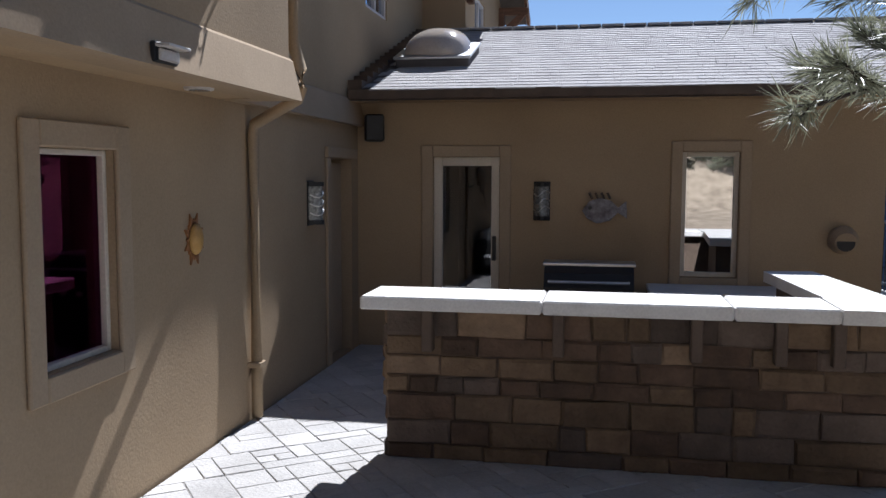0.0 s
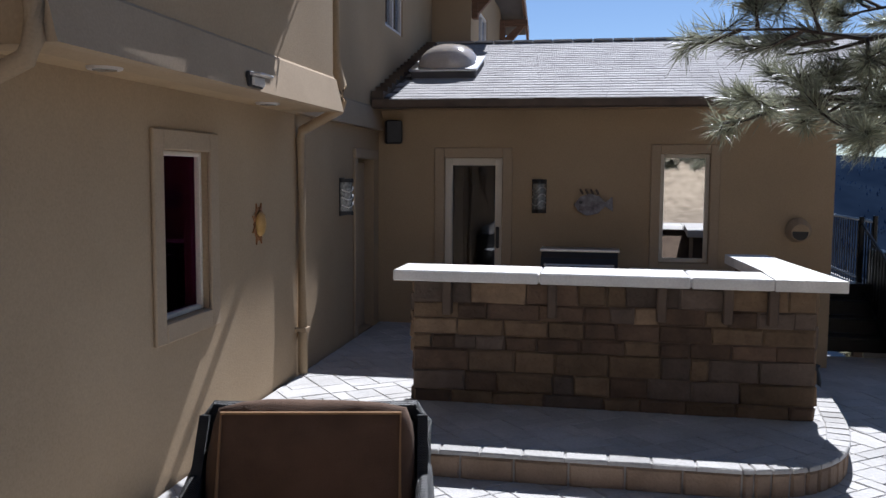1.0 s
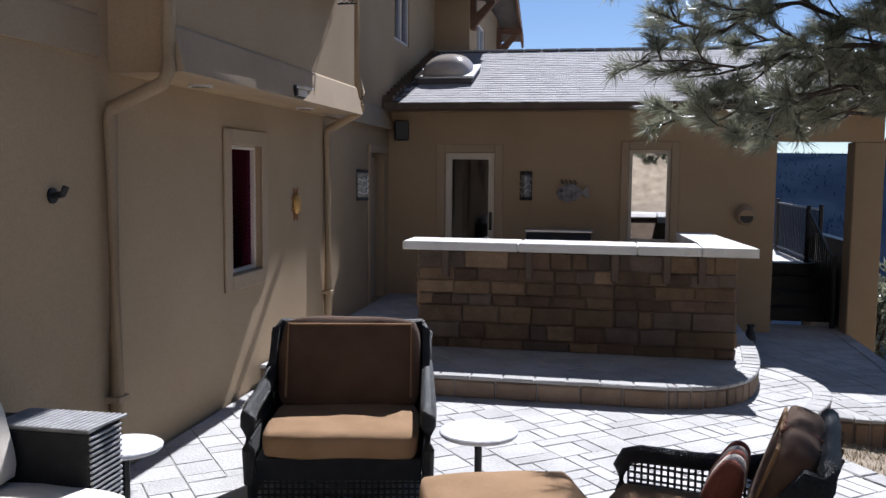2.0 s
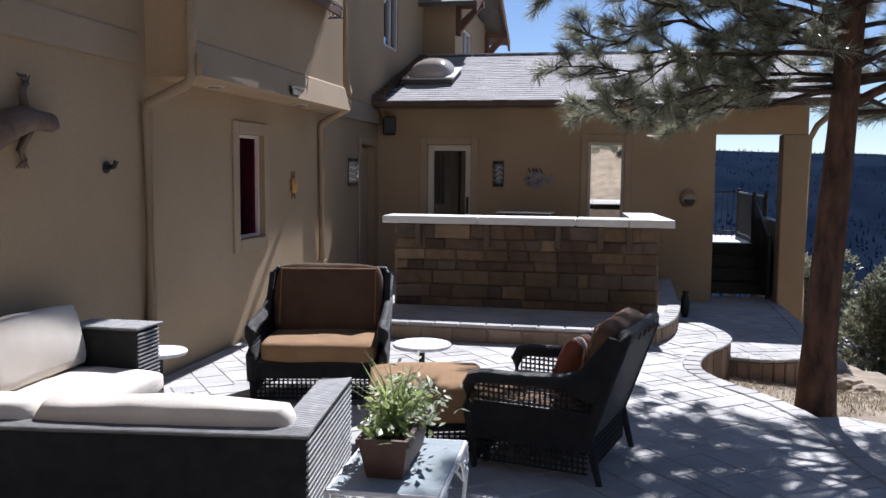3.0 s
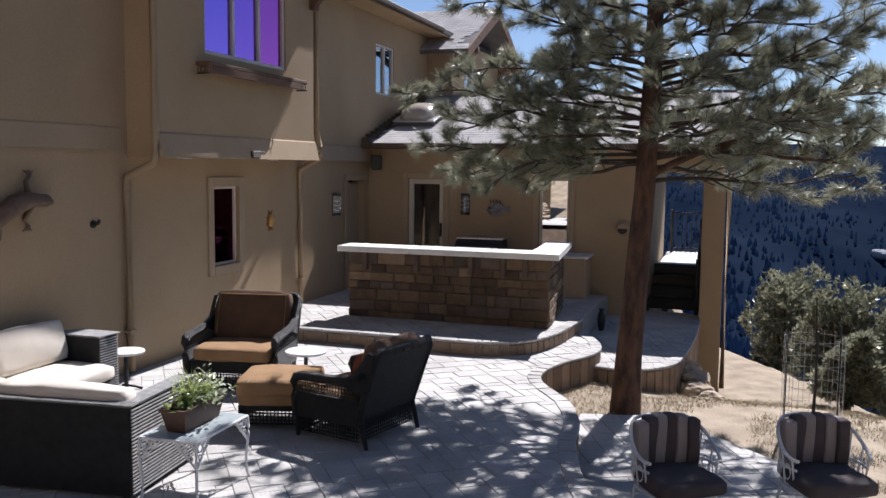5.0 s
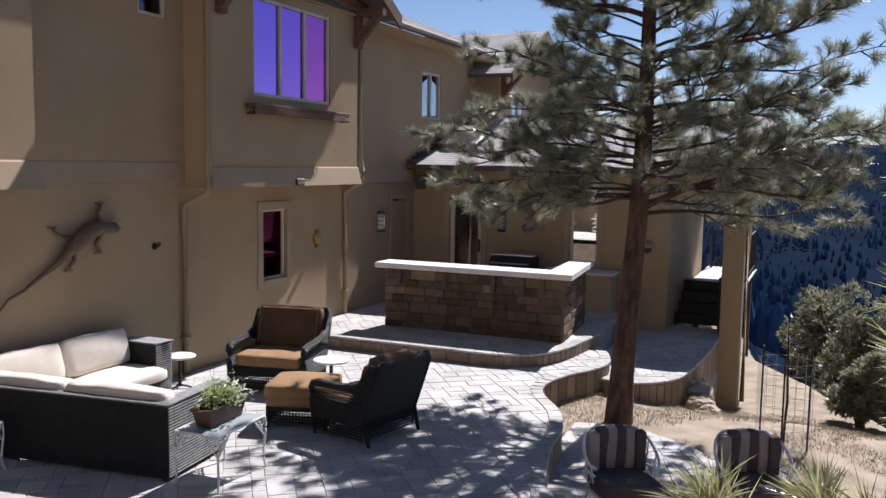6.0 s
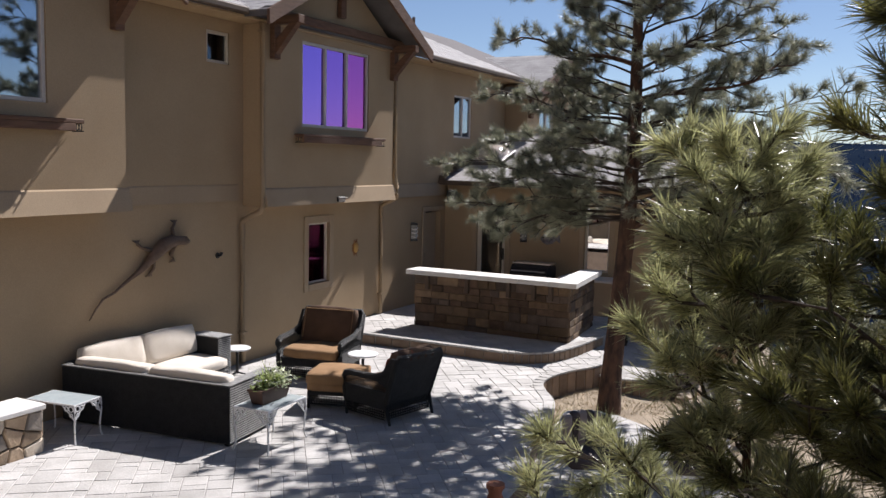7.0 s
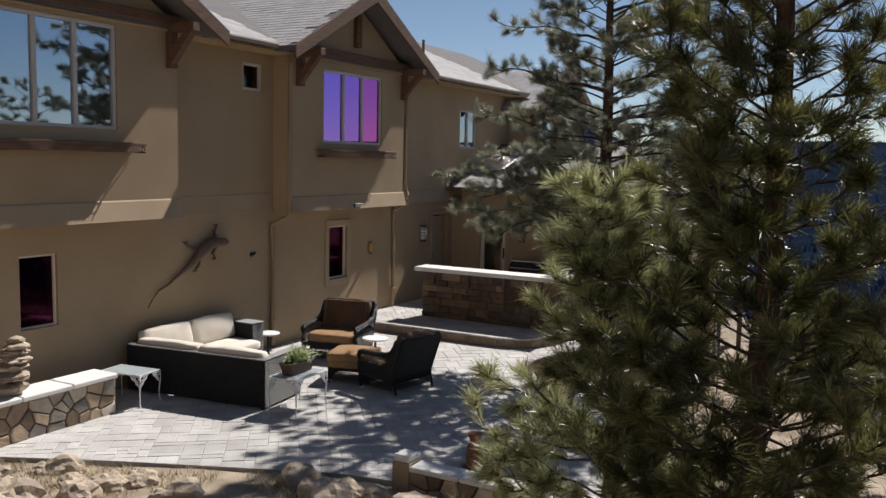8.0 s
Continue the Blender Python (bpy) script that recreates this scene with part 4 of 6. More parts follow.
hd = part("handle", tube(B(), [(-0.36, -0.33, 0.86), (0.36, -0.33, 0.86)], 0.014, 8), STEEL, grill)
for x in (-0.36, 0.36):
    part("handle_bracket", tube(B(), [(x, -0.27, 0.86), (x, -0.33, 0.86)], 0.012, 6), STEEL, hd)
    for y in (-0.2, 0.2):
        part("caster", tube(B(), [(x - 0.015, y, 0.035), (x + 0.015, y, 0.035)], 0.035, 12), BLACK, grill)
for k in range(4):
    part("knob", tube(B(), [(-0.27 + k * 0.18, -0.26, 0.6), (-0.27 + k * 0.18, -0.3, 0.6)], 0.028, 12), STEEL, grill)
back = empty("back_counter", pose(1.0, 8.5, 0.18), "low stone counter below the wing window", "counter")
part("base", box(B(), (-0.45, -0.28, 0), (0.8, 0.345, 0.7), 0.01), STUCCO_TRIM, back)
part("top", box(B(), (-0.5, -0.34, 0.702), (0.85, 0.345, 0.75), 0.01), CAP, back)


# ---- wall fittings ----
def lantern(m, label):
    """A flush wall lantern with a seeded glass front and metal frame."""
    ob = empty("wall_lantern", m, label, "wall lamp", "wall lanterns")
    part("back_plate", box(B(), (-0.085, -0.012, -0.2), (0.085, 0.0, 0.2), 0.004), BLACK, ob)
    bm = B()
    prof = [(-0.075 + 0.15 * k / 8, -0.012 - 0.095 * math.sin(math.pi * k / 8) - 0.01) for k in range(9)]
    prism(bm, prof + [(0.075, -0.012), (-0.075, -0.012)], -0.15, 0.15)
    gf = part("glass_front", bm, LAMP_GLASS, ob, "seeded glass front")
    for z in (-0.19, 0.15):
        prof2 = [(x * 1.12, y * 1.12 + 0.001) for x, y in prof]
        part("cap_band", prism(B(), prof2 + [(0.084, -0.0125), (-0.084, -0.0125)], z, z + 0.04), BLACK, ob)
    for z in (-0.08, 0.0, 0.08):
        part("crossbar", tube(B(), [(x * 1.03, y * 1.03 - 0.004, z + 0.03 * math.sin(x * 40)) for x, y in prof], 0.007, 5), STEEL, gf)


lantern(pose(-0.56, WY - 0.0, 1.75), "bronze wall lantern with seeded glass beside the door")
lantern(pose(HX, 7.32, 1.76, 0, 0, 90), "black wall lantern with seeded glass beside the side door")


def path_light(y, z):
    ob = empty("wall_light", pose(BX + 0.068, y, z), "small black hooded light with pale lens on the bay foot", "wall light")
    part("body", box(B(), (0, -0.11, -0.045), (0.03, 0.11, 0.05), 0.006), BLACK, ob)
    part("lens", box(B(), (0.03, -0.09, -0.035), (0.05, 0.09, 0.02), 0.006), VINYL_LIGHT, ob, "pale plastic lens")
    part("hood", box(B(), (0.028, -0.11, 0.024), (0.1, 0.11, 0.04), 0.004), VINYL_LIGHT, ob)


path_light(3.8, 2.58)
for y in (2.6, 4.75):
    ob = empty("downlight", pose(-2.3, y, 2.52), "round white recessed light in the bay underside", "downlight", "downlights")
    part("ring", tube(B(), [(0, 0, -0.012), (0, 0, 0.003)], [0.085, 0.09], 20), VINYL_LIGHT, ob)
    part("lens", tube(B(), [(0, 0, -0.016), (0, 0, -0.012)], 0.06, 16), LAMP_GLASS, ob)

spk = empty("speaker", pose(-2.3, 8.72, 2.5, 0, 0, 20), "black outdoor loudspeaker under the eave", "speaker")
part("cabinet", box(B(), (-0.1, -0.08, -0.14), (0.1, 0.08, 0.14), 0.03, seg=3), BLACK, spk)
part("bracket", box(B(), (-0.03, 0.08, -0.03), (0.03, 0.14, 0.03), 0.005), BLACK, spk)
part("grille", box(B(), (-0.085, -0.086, -0.125), (0.085, -0.078, 0.125), 0.003), BLACK, spk)

# ceramic sun with rays
sunw = empty("sun_plaque", pose(HX, 5.07, 1.6), "rusted metal sun plaque with ochre face on the wall", "wall ornament")
bm = B()
bmesh.ops.create_uvsphere(bm, u_segments=16, v_segments=10, radius=1, matrix=Matrix.Translation((0.02, 0, 0)) @ Matrix.Diagonal((0.04, 0.075, 0.10, 1)))
part("face", bm, GOLD, sunw, smooth=True)
for k in range(16):
    a = k * math.pi / 8
    r = 0.16 if k % 2 else 0.12
    bm = B()
    c, s_ = math.cos(a), math.sin(a)
    pts = [(0.012, c * 0.07 - s_ * 0.03, s_ * 0.09 + c * 0.03), (0.012, c * 0.07 + s_ * 0.03, s_ * 0.09 - c * 0.03), (0.012, c * r * 0.85, s_ * r * 1.1)]
    f = [bm.verts.new(p) for p in pts]
    g = [bm.verts.new((0.002, p[1], p[2])) for p in pts]
    bm.faces.new(f)
    bm.faces.new(g[::-1])
    for i in range(3):
        bm.faces.new((f[i], g[i], g[(i + 1) % 3], f[(i + 1) % 3]))
    part("ray", bm, RUST, sunw)

# bronze lizard climbing the wall, one plain mesh
bm = B()
spine = [(0.06, -1.72, -0.86), (0.05, -1.62, -0.74), (0.05, -1.5, -0.62), (0.05, -1.3, -0.55), (0.05, -1.15, -0.46), (0.05, -1.0, -0.38), (0.06, -0.86, -0.3)]
body = [(0.07, -0.75, -0.22), (0.085, -0.6, -0.08), (0.09, -0.45, 0.02), (0.09, -0.3, 0.06), (0.09, -0.18, 0.06), (0.09, -0.05, 0.05), (0.08, 0.04, 0.03)]
tube(bm, spine + body, [0.008, 0.012, 0.015, 0.018, 0.022, 0.028, 0.04, 0.055, 0.085, 0.10, 0.09, 0.065, 0.065, 0.025], 10)
for pts in ([(0.07, -0.62, -0.1), (0.05, -0.62, -0.3), (0.04, -0.68, -0.36)], [(0.07, -0.6, -0.06), (0.05, -0.82, 0.0), (0.04, -0.9, 0.06)], [(0.07, -0.25, 0.08), (0.05, -0.26, 0.24), (0.04, -0.2, 0.3)], [(0.07, -0.2, 0.04), (0.05, -0.3, -0.14), (0.04, -0.24, -0.2)]):
    tube(bm, pts, [0.035, 0.025, 0.02], 7)
    for dy in (-0.06, -0.02, 0.02, 0.06):
        tube(bm, [pts[-1], (0.02, pts[-1][1] + dy, pts[-1][2] + (0.05 if pts[-1][2] > pts[0][2] else -0.05))], [0.012, 0.006], 5)
liz = tagged(part("lizard_ornament", bm, BRONZE, smooth=True), "large dark bronze lizard ornament climbing the stucco wall", "wall ornament")
liz.matrix_basis = pose(HX - 0.0, 0.5, 2.02)

hook = empty("hose_bib", pose(HX, 1.22, 1.78), "small dark wall hook on the stucco", "hook")
part("plate", tube(B(), [(0.0, 0, 0), (0.012, 0, 0)], 0.045, 12), BLACK, hook)
part("arm", tube(B(), [(0.01, 0, 0), (0.07, 0, 0.01), (0.09, 0, 0.05)], 0.02, 8), BLACK, hook)

# pierced metal fish on the wing wall
bm = B()
outl = [(-0.2, 0.0), (-0.13, 0.09), (-0.02, 0.13), (0.09, 0.1), (0.16, 0.03), (0.24, 0.1), (0.25, -0.08), (0.16, -0.02), (0.08, -0.1), (-0.05, -0.13), (-0.15, -0.08)]
f = [bm.verts.new((x, -0.045 - 0.02 * math.cos(x * 7), z)) for x, z in outl]
g = [bm.verts.new((x, -0.02, z)) for x, z in outl]
bm.faces.new(f)
bm.faces.new(g[::-1])
for k in range(len(outl)):
    j = (k + 1) % len(outl)
    bm.faces.new((f[k], g[k], g[j], f[j]))
fish = empty("fish_ornament", pose(0.05, WY, 1.66), "grey metal fish ornament on the wing wall", "wall ornament")
fb = part("body", bm, mat("weathered_tin", (0.26, 0.25, 0.27), (0.10, 0.09, 0.10), 0.5, 18, 0.6, metal=0.5), fish)
part("eye", tube(B(), [(-0.12, -0.085, 0.03), (-0.12, -0.06, 0.03)], 0.02, 10), BLACK, fb)
part("standoff", tube(B(), [(0, -0.025, 0), (0, 0, 0)], 0.02, 8), BLACK, fish)
for k in range(4):
    part("fin", tube(B(), [(-0.1 + k * 0.06, -0.05, 0.12), (-0.13 + k * 0.06, -0.05, 0.18)], 0.012, 5), FASCIA, fb)
bell = empty("wall_vent", pose(2.35, WY, 1.4), "round tan wall vent hood", "vent")
part("hood", tube(B(), [(0, 0.0, 0), (0, -0.06, 0), (0, -0.13, -0.02)], [0.14, 0.135, 0.1], 18), STUCCO_TRIM, bell)
part("throat", tube(B(), [(0, -0.131, -0.02), (0, -0.134, -0.02)], 0.085, 18), BLACK, bell)


# ---- furniture ----
def lattice(bm, o, along, up, gap=0.034, r=0.0065):
    """An open weave of crossed strands over a rectangle."""
    o, along, up = Vector(o), Vector(along), Vector(up)
    for k in range(int(along.length / gap) + 1):
        p = o + along.normalized() * (k * gap)
        tube(bm, [p, p + up], r, 4, False)
    for k in range(int(up.length / gap) + 1):
        p = o + up.normalized() * (k * gap)
        tube(bm, [p, p + along], r, 4, False)
    return bm


def wicker_chair(m, w, label, seat_mat, back_mat, group):
    """A deep woven armchair that faces local -y: rolled arms, reclined back, skirt of strands, loose cushions."""
    ob = empty("wicker_armchair", m, label, "armchair", group)
    h = w / 2
    part("seat_frame", box(B(), (-h + 0.07, -0.37, 0.27), (h - 0.07, 0.34, 0.33), 0.012), WICKER, ob)
    part("apron", box(B(), (-h + 0.08, -0.40, 0.21), (h - 0.08, -0.372, 0.335), 0.008), WICKER, ob)
    part("woven_skirt", lattice(B(), (-h + 0.08, -0.385, 0.06), (w - 0.16, 0, 0), (0, 0, 0.15)), WICKER, ob)
    part("skirt_rail", tube(B(), [(-h + 0.06, -0.385, 0.06), (h - 0.06, -0.385, 0.06)], 0.012, 6), WICKER, ob)
    part("woven_skirt", lattice(B(), (-h + 0.1, 0.37, 0.08), (w - 0.2, 0, 0), (0, 0, 0.2)), WICKER, ob)
    for s in (-1, 1):
        x = s * (h - 0.045)
        part("woven_side", lattice(B(), (x, -0.39, 0.335), (0, 0.75, 0), (0, 0, 0.26)), WICKER, ob, "open woven side of the arm")
        part("woven_skirt", lattice(B(), (x, -0.38, 0.07), (0, 0.74, 0), (0, 0, 0.14)), WICKER, ob)
        part("side_panel", box(B(), (x - 0.014, -0.39, 0.205), (x + 0.014, 0.37, 0.45), 0.004), WICKER, ob)
        part("arm_roll", tube(B(), [(x, -0.4, 0.2), (x, -0.425, 0.4), (x, -0.43, 0.53), (x, -0.40, 0.585), (x, -0.33, 0.605), (x, -0.05, 0.61), (x, 0.2, 0.63), (x, 0.4, 0.7)], [0.032, 0.035, 0.042, 0.046, 0.047, 0.045, 0.043, 0.036], 10), WICKER, ob, smooth=True)
        part("leg", tube(B(), [(x * 0.98, -0.385, 0.0), (x * 0.98, -0.39, 0.22)], [0.02, 0.028], 8), WICKER, ob)
        part("leg", tube(B(), [(x * 0.95, 0.43, 0.0), (x * 0.95, 0.36, 0.27)], [0.02, 0.028], 8), WICKER, ob)
    for s in (-1, 1):
        bm = B()
        prof = [(0.1, 0.6), (0.42, 0.5), (0.57, 0.9), (0.47, 0.92), (0.3, 0.7)]
        rings = [[bm.verts.new((s * (h - d), y, z)) for y, z in prof] for d in (0.03, 0.075)]
        bm.faces.new(rings[0])
        bm.faces.new(rings[1][::-1])
        for k in range(5):
            bm.faces.new((rings[0][k], rings[1][k], rings[1][(k + 1) % 5], rings[0][(k + 1) % 5]))
        part("back_wing", bm, WICKER, ob, "woven wing between arm and back")
    # reclined back shell with a rolled rim
    rec = Matrix.Translation((0, 0.34, 0.27)) @ Matrix.Rotation(radians(-19), 4, "X")
    part("back_panel", box(B(), (-h + 0.07, -0.02, -0.1), (h - 0.07, 0.03, 0.66), 0.01, rec), WICKER, ob)
    rim = [rec @ Vector(p) for p in ((-h + 0.07, 0, 0), (-h + 0.055, 0, 0.5), (-h + 0.05, 0, 0.63), (-h + 0.09, -0.01, 0.69), (-h + 0.2, 0, 0.685), (0, 0, 0.675), (h - 0.2, 0, 0.685), (h - 0.09, -0.01, 0.69), (h - 0.05, 0, 0.63), (h - 0.055, 0, 0.5), (h - 0.07, 0, 0))]
    part("back_rim", tube(B(), rim, 0.042, 10), WICKER, ob, smooth=True)
    part("seat_cushion", cushion(B(), (-h + 0.1, -0.42, 0.335), (h - 0.1, 0.3, 0.475), 0.012), seat_mat, ob, smooth=True)
    bc = part("back_cushion", cushion(B(), (-h + 0.11, -0.19, 0.15), (h - 0.11, -0.03, 0.70), 0.03, rec), back_mat, ob, "brown piped back cushion", smooth=True)
    part("piping", tube(B(), [rec @ Vector(p) for p in ((-h + 0.15, -0.2, 0.2), (-h + 0.15, -0.2, 0.66), (h - 0.15, -0.2, 0.66), (h - 0.15, -0.2, 0.2))], 0.009, 5), seat_mat, bc)
    for k in range(4):
        x = -h + 0.28 + k * (w - 0.56) / 3
        part("tie", box(B(), (x - 0.012, -0.1, 0.66), (x + 0.012, 0.05, 0.7), 0.004, rec), back_mat, bc)
    return ob


wicker_chair(pose(-1.0, 1.78, 0, 0, 0, 12), 1.08, "wide dark wicker armchair with tan seat and brown back cushion", CUSHION_TAN, CUSHION_BROWN, "wicker seats")
ac = wicker_chair(pose(0.9, 0.64, 0, 0, 0, -104) @ Matrix.Scale(0.94, 4), 0.98, "dark wicker high-backed armchair turned to the ottoman", CUSHION_TAN, CUSHION_BROWN, "wicker seats")
roll = empty("neck_pillow", pose(1.3, 0.54, 0.84, 0, 0, -104) @ Matrix.Scale(0.75, 4), "striped cream neck roll over the armchair back", "pillow")
part("cover", cushion(B(), (-0.2, -0.08, -0.04), (0.2, 0.08, 0.09), 0.03), CREAM, roll, smooth=True)
for k in range(3):
    part("band", cushion(B(), (-0.14 + 0.11 * k, -0.088, -0.045), (-0.08 + 0.11 * k, 0.088, 0.098), 0.03), PILLOW_RUST, roll, "rust stripe", smooth=True)
pil = empty("throw_pillow", pose(1.02, 0.62, 0.6, 0, 0, -104) @ Matrix.Scale(0.94, 4), "rust and cream patterned pillow on the armchair", "pillow")
for k in range(5):
    part("cover_band", cushion(B(), (-0.2 + 0.08 * k - 0.003, -0.05, -0.15), (-0.12 + 0.08 * k + 0.003, 0.05, 0.17), 0.03, Matrix.Rotation(radians(-20), 4, "X")), (PILLOW_RUST, CREAM)[k % 2], pil, "rust stripe" if k % 2 == 0 else "cream stripe", smooth=True)

ott = empty("ottoman", pose(0.1, 0.66, 0, 0, 0, 17), "dark wicker ottoman with thick tan cushion", "ottoman")
part("cushion", cushion(B(), (-0.37, -0.36, 0.33), (0.37, 0.36, 0.475), 0.014), CUSHION_TAN, ott, smooth=True)
part("cushion_drop", cushion(B(), (-0.355, -0.345, 0.24), (0.355, 0.345, 0.36), 0.01), CUSHION_TAN, ott, smooth=True)
part("frame", box(B(), (-0.34, -0.33, 0.19), (0.34, 0.33, 0.25), 0.015), WICKER, ott)
for sx in (-1, 1):
    for sy in (-1, 1):
        part("leg", tube(B(), [(sx * 0.325, sy * 0.315, 0), (sx * 0.315, sy * 0.305, 0.24)], [0.02, 0.026], 8), WICKER, ott)
for s in (-1, 1):
    part("skirt_rail", tube(B(), [(-0.32, s * 0.31, 0.07), (0.32, s * 0.31, 0.07)], 0.012, 6), WICKER, ott)
    part("skirt_rail", tube(B(), [(s * 0.32, -0.31, 0.07), (s * 0.32, 0.31, 0.07)], 0.012, 6), WICKER, ott)
    part("woven_skirt", lattice(B(), (-0.31, s * 0.31, 0.07), (0.62, 0, 0), (0, 0, 0.13)), WICKER, ott)
    part("woven_skirt", lattice(B(), (s * 0.32, -0.3, 0.07), (0, 0.6, 0), (0, 0, 0.13)), WICKER, ott)


def round_table(x, y, r, h, label, z=0.0):
    ob = empty("side_table", pose(x, y, z), label, "side table", "round side tables")
    part("top", tube(B(), [(0, 0, h - 0.03), (0, 0, h - 0.02), (0, 0, h - 0.006), (0, 0, h)], [r - 0.01, r, r, r - 0.008], 36), IRON_WHITE, ob, "pale grey round top")
    part("stem", tube(B(), [(0, 0, 0.03), (0, 0, h - 0.03)], 0.022, 10), BLACK, ob)
    for k in range(3):
        a = k * 2.094 + 0.4
        part("foot", tube(B(), [(0, 0, 0.05), (0.55 * r * math.cos(a), 0.55 * r * math.sin(a), 0.03), (0.85 * r * math.cos(a), 0.85 * r * math.sin(a), 0.012)], 0.012, 6), BLACK, ob)


round_table(-0.18, 1.7, 0.225, 0.46, "round pale side table beside the wicker chairs")
round_table(-2.05, 1.12, 0.2, 0.43, "small round pale table by the sofa arm")


def sofa():
    """An L-shaped woven sectional: one leg along the house wall, the other set at a slight angle with its back to the south."""
    ob = empty("sectional_sofa", Matrix.Diagonal((1, 1, 1.06, 1)), "grey wicker L-shaped sectional sofa with cream cushions", "sofa")
    T = Matrix.Translation((0.05, -1.47, 0)) @ Matrix.Rotation(radians(7), 4, "Z")
    part("back_south", box(B(), (-2.40, 0.0, 0.03), (0, 0.1, 0.66), 0.012, T), WICKER, ob, "dark woven outer back")
    part("back_west", box(B(), (-2.46, -1.62, 0.03), (-2.36, 0.72, 0.66), 0.012), WICKER, ob)
    part("arm_east", box(B(), (-0.14, 0.104, 0.03), (0, 0.98, 0.655), 0.012, T), WICKER, ob, "grey woven end panel")
    part("arm_north", box(B(), (-2.356, 0.46, 0.03), (-1.84, 0.74, 0.66), 0.012), WICKER, ob, "grey woven end panel")
    part("seat_base", box(B(), (-2.356, -1.5, 0.05), (-1.64, 0.455, 0.30), 0.01), WICKER, ob)
    part("seat_base", box(B(), (-1.52, 0.104, 0.05), (-0.145, 0.96, 0.295), 0.01, T), WICKER, ob)
    for y0, y1 in ((-1.5, -0.52), (-0.51, 0.45)):
        part("seat_cushion", cushion(B(), (-2.34, y0, 0.305), (-1.62, y1, 0.43), 0.02), CREAM, ob, smooth=True)
        rec = Matrix.Translation((-2.34, (y0 + y1) / 2, 0.42)) @ Matrix.Rotation(radians(-12), 4, "Y")
        part("back_cushion", cushion(B(), (-0.0, (y0 - y1) / 2 + 0.006, 0), (0.17, (y1 - y0) / 2 - 0.006, 0.385), 0.018, rec), CREAM, ob, "plump cream back cushion", smooth=True)
    for x0, x1 in ((-2.3, -1.2), (-1.195, -0.1)):
        part("back_cushion", cushion(B(), (x0, 0.08, 0.42), (x1, 0.29, 0.745), 0.014, T), CREAM, ob, "cream bolster back cushion", smooth=True)
    part("seat_cushion", cushion(B(), (-1.5, 0.28, 0.30), (-0.9, 0.98, 0.43), 0.02, T), CREAM, ob, smooth=True)
    part("seat_panel", box(B(), (-0.88, 0.29, 0.298), (-0.145, 0.96, 0.40), 0.01, T), WICKER_GREY, ob, "bare grey woven seat panel")
    part("top_rail", box(B(), (-2.40, -0.012, 0.66), (0.012, 0.105, 0.677), 0.005, T), WICKER_GREY, ob)
    part("top_rail", box(B(), (-0.15, 0.11, 0.656), (0.012, 0.99, 0.668), 0.005, T), WICKER, ob)
    part("top_rail", box(B(), (-2.355, 0.45, 0.662), (-1.83, 0.75, 0.678), 0.005), WICKER_GREY, ob)
    bm = B()
    for k in range(31):
        y = 0.0 + k * 0.031
        tube(bm, [T @ Vector((-0.148, max(y - 0.03, 0.0), 0.667)), T @ Vector((0.008, y + 0.05, 0.667))], 0.009, 5)
    part("top_weave", bm, WICKER_PALE, ob, "pale diagonal strands")
    bm = B()
    for k in range(17):
        x = -2.34 + k * 0.031
        tube(bm, [(x, 0.455, 0.675), (x + 0.03, 0.745, 0.675)], 0.008, 5)
    part("top_weave", bm, WICKER_PALE, ob, "pale diagonal strands")
    for k in range(24):
        z = 0.05 + k * 0.0255
        part("strand", tube(B(), [T @ Vector((0.004, 0.01, z)), T @ Vector((0.004, 0.97, z))], 0.0075, 5), WICKER_PALE, ob)
        part("strand", tube(B(), [(-1.836, 0.47, z), (-1.836, 0.73, z)], 0.0075, 5), WICKER_PALE, ob)
    for p in (T @ Vector((-0.05, 0.05, 0)), T @ Vector((-0.05, 0.92, 0)), Vector((-2.41, -1.55, 0)), Vector((-2.41, 0.68, 0)), Vector((-1.7, 0.4, 0))):
        part("foot", box(B(), (p.x - 0.03, p.y - 0.03, 0), (p.x + 0.03, p.y + 0.03, 0.05), 0.004), BLACK, ob)

sofa()


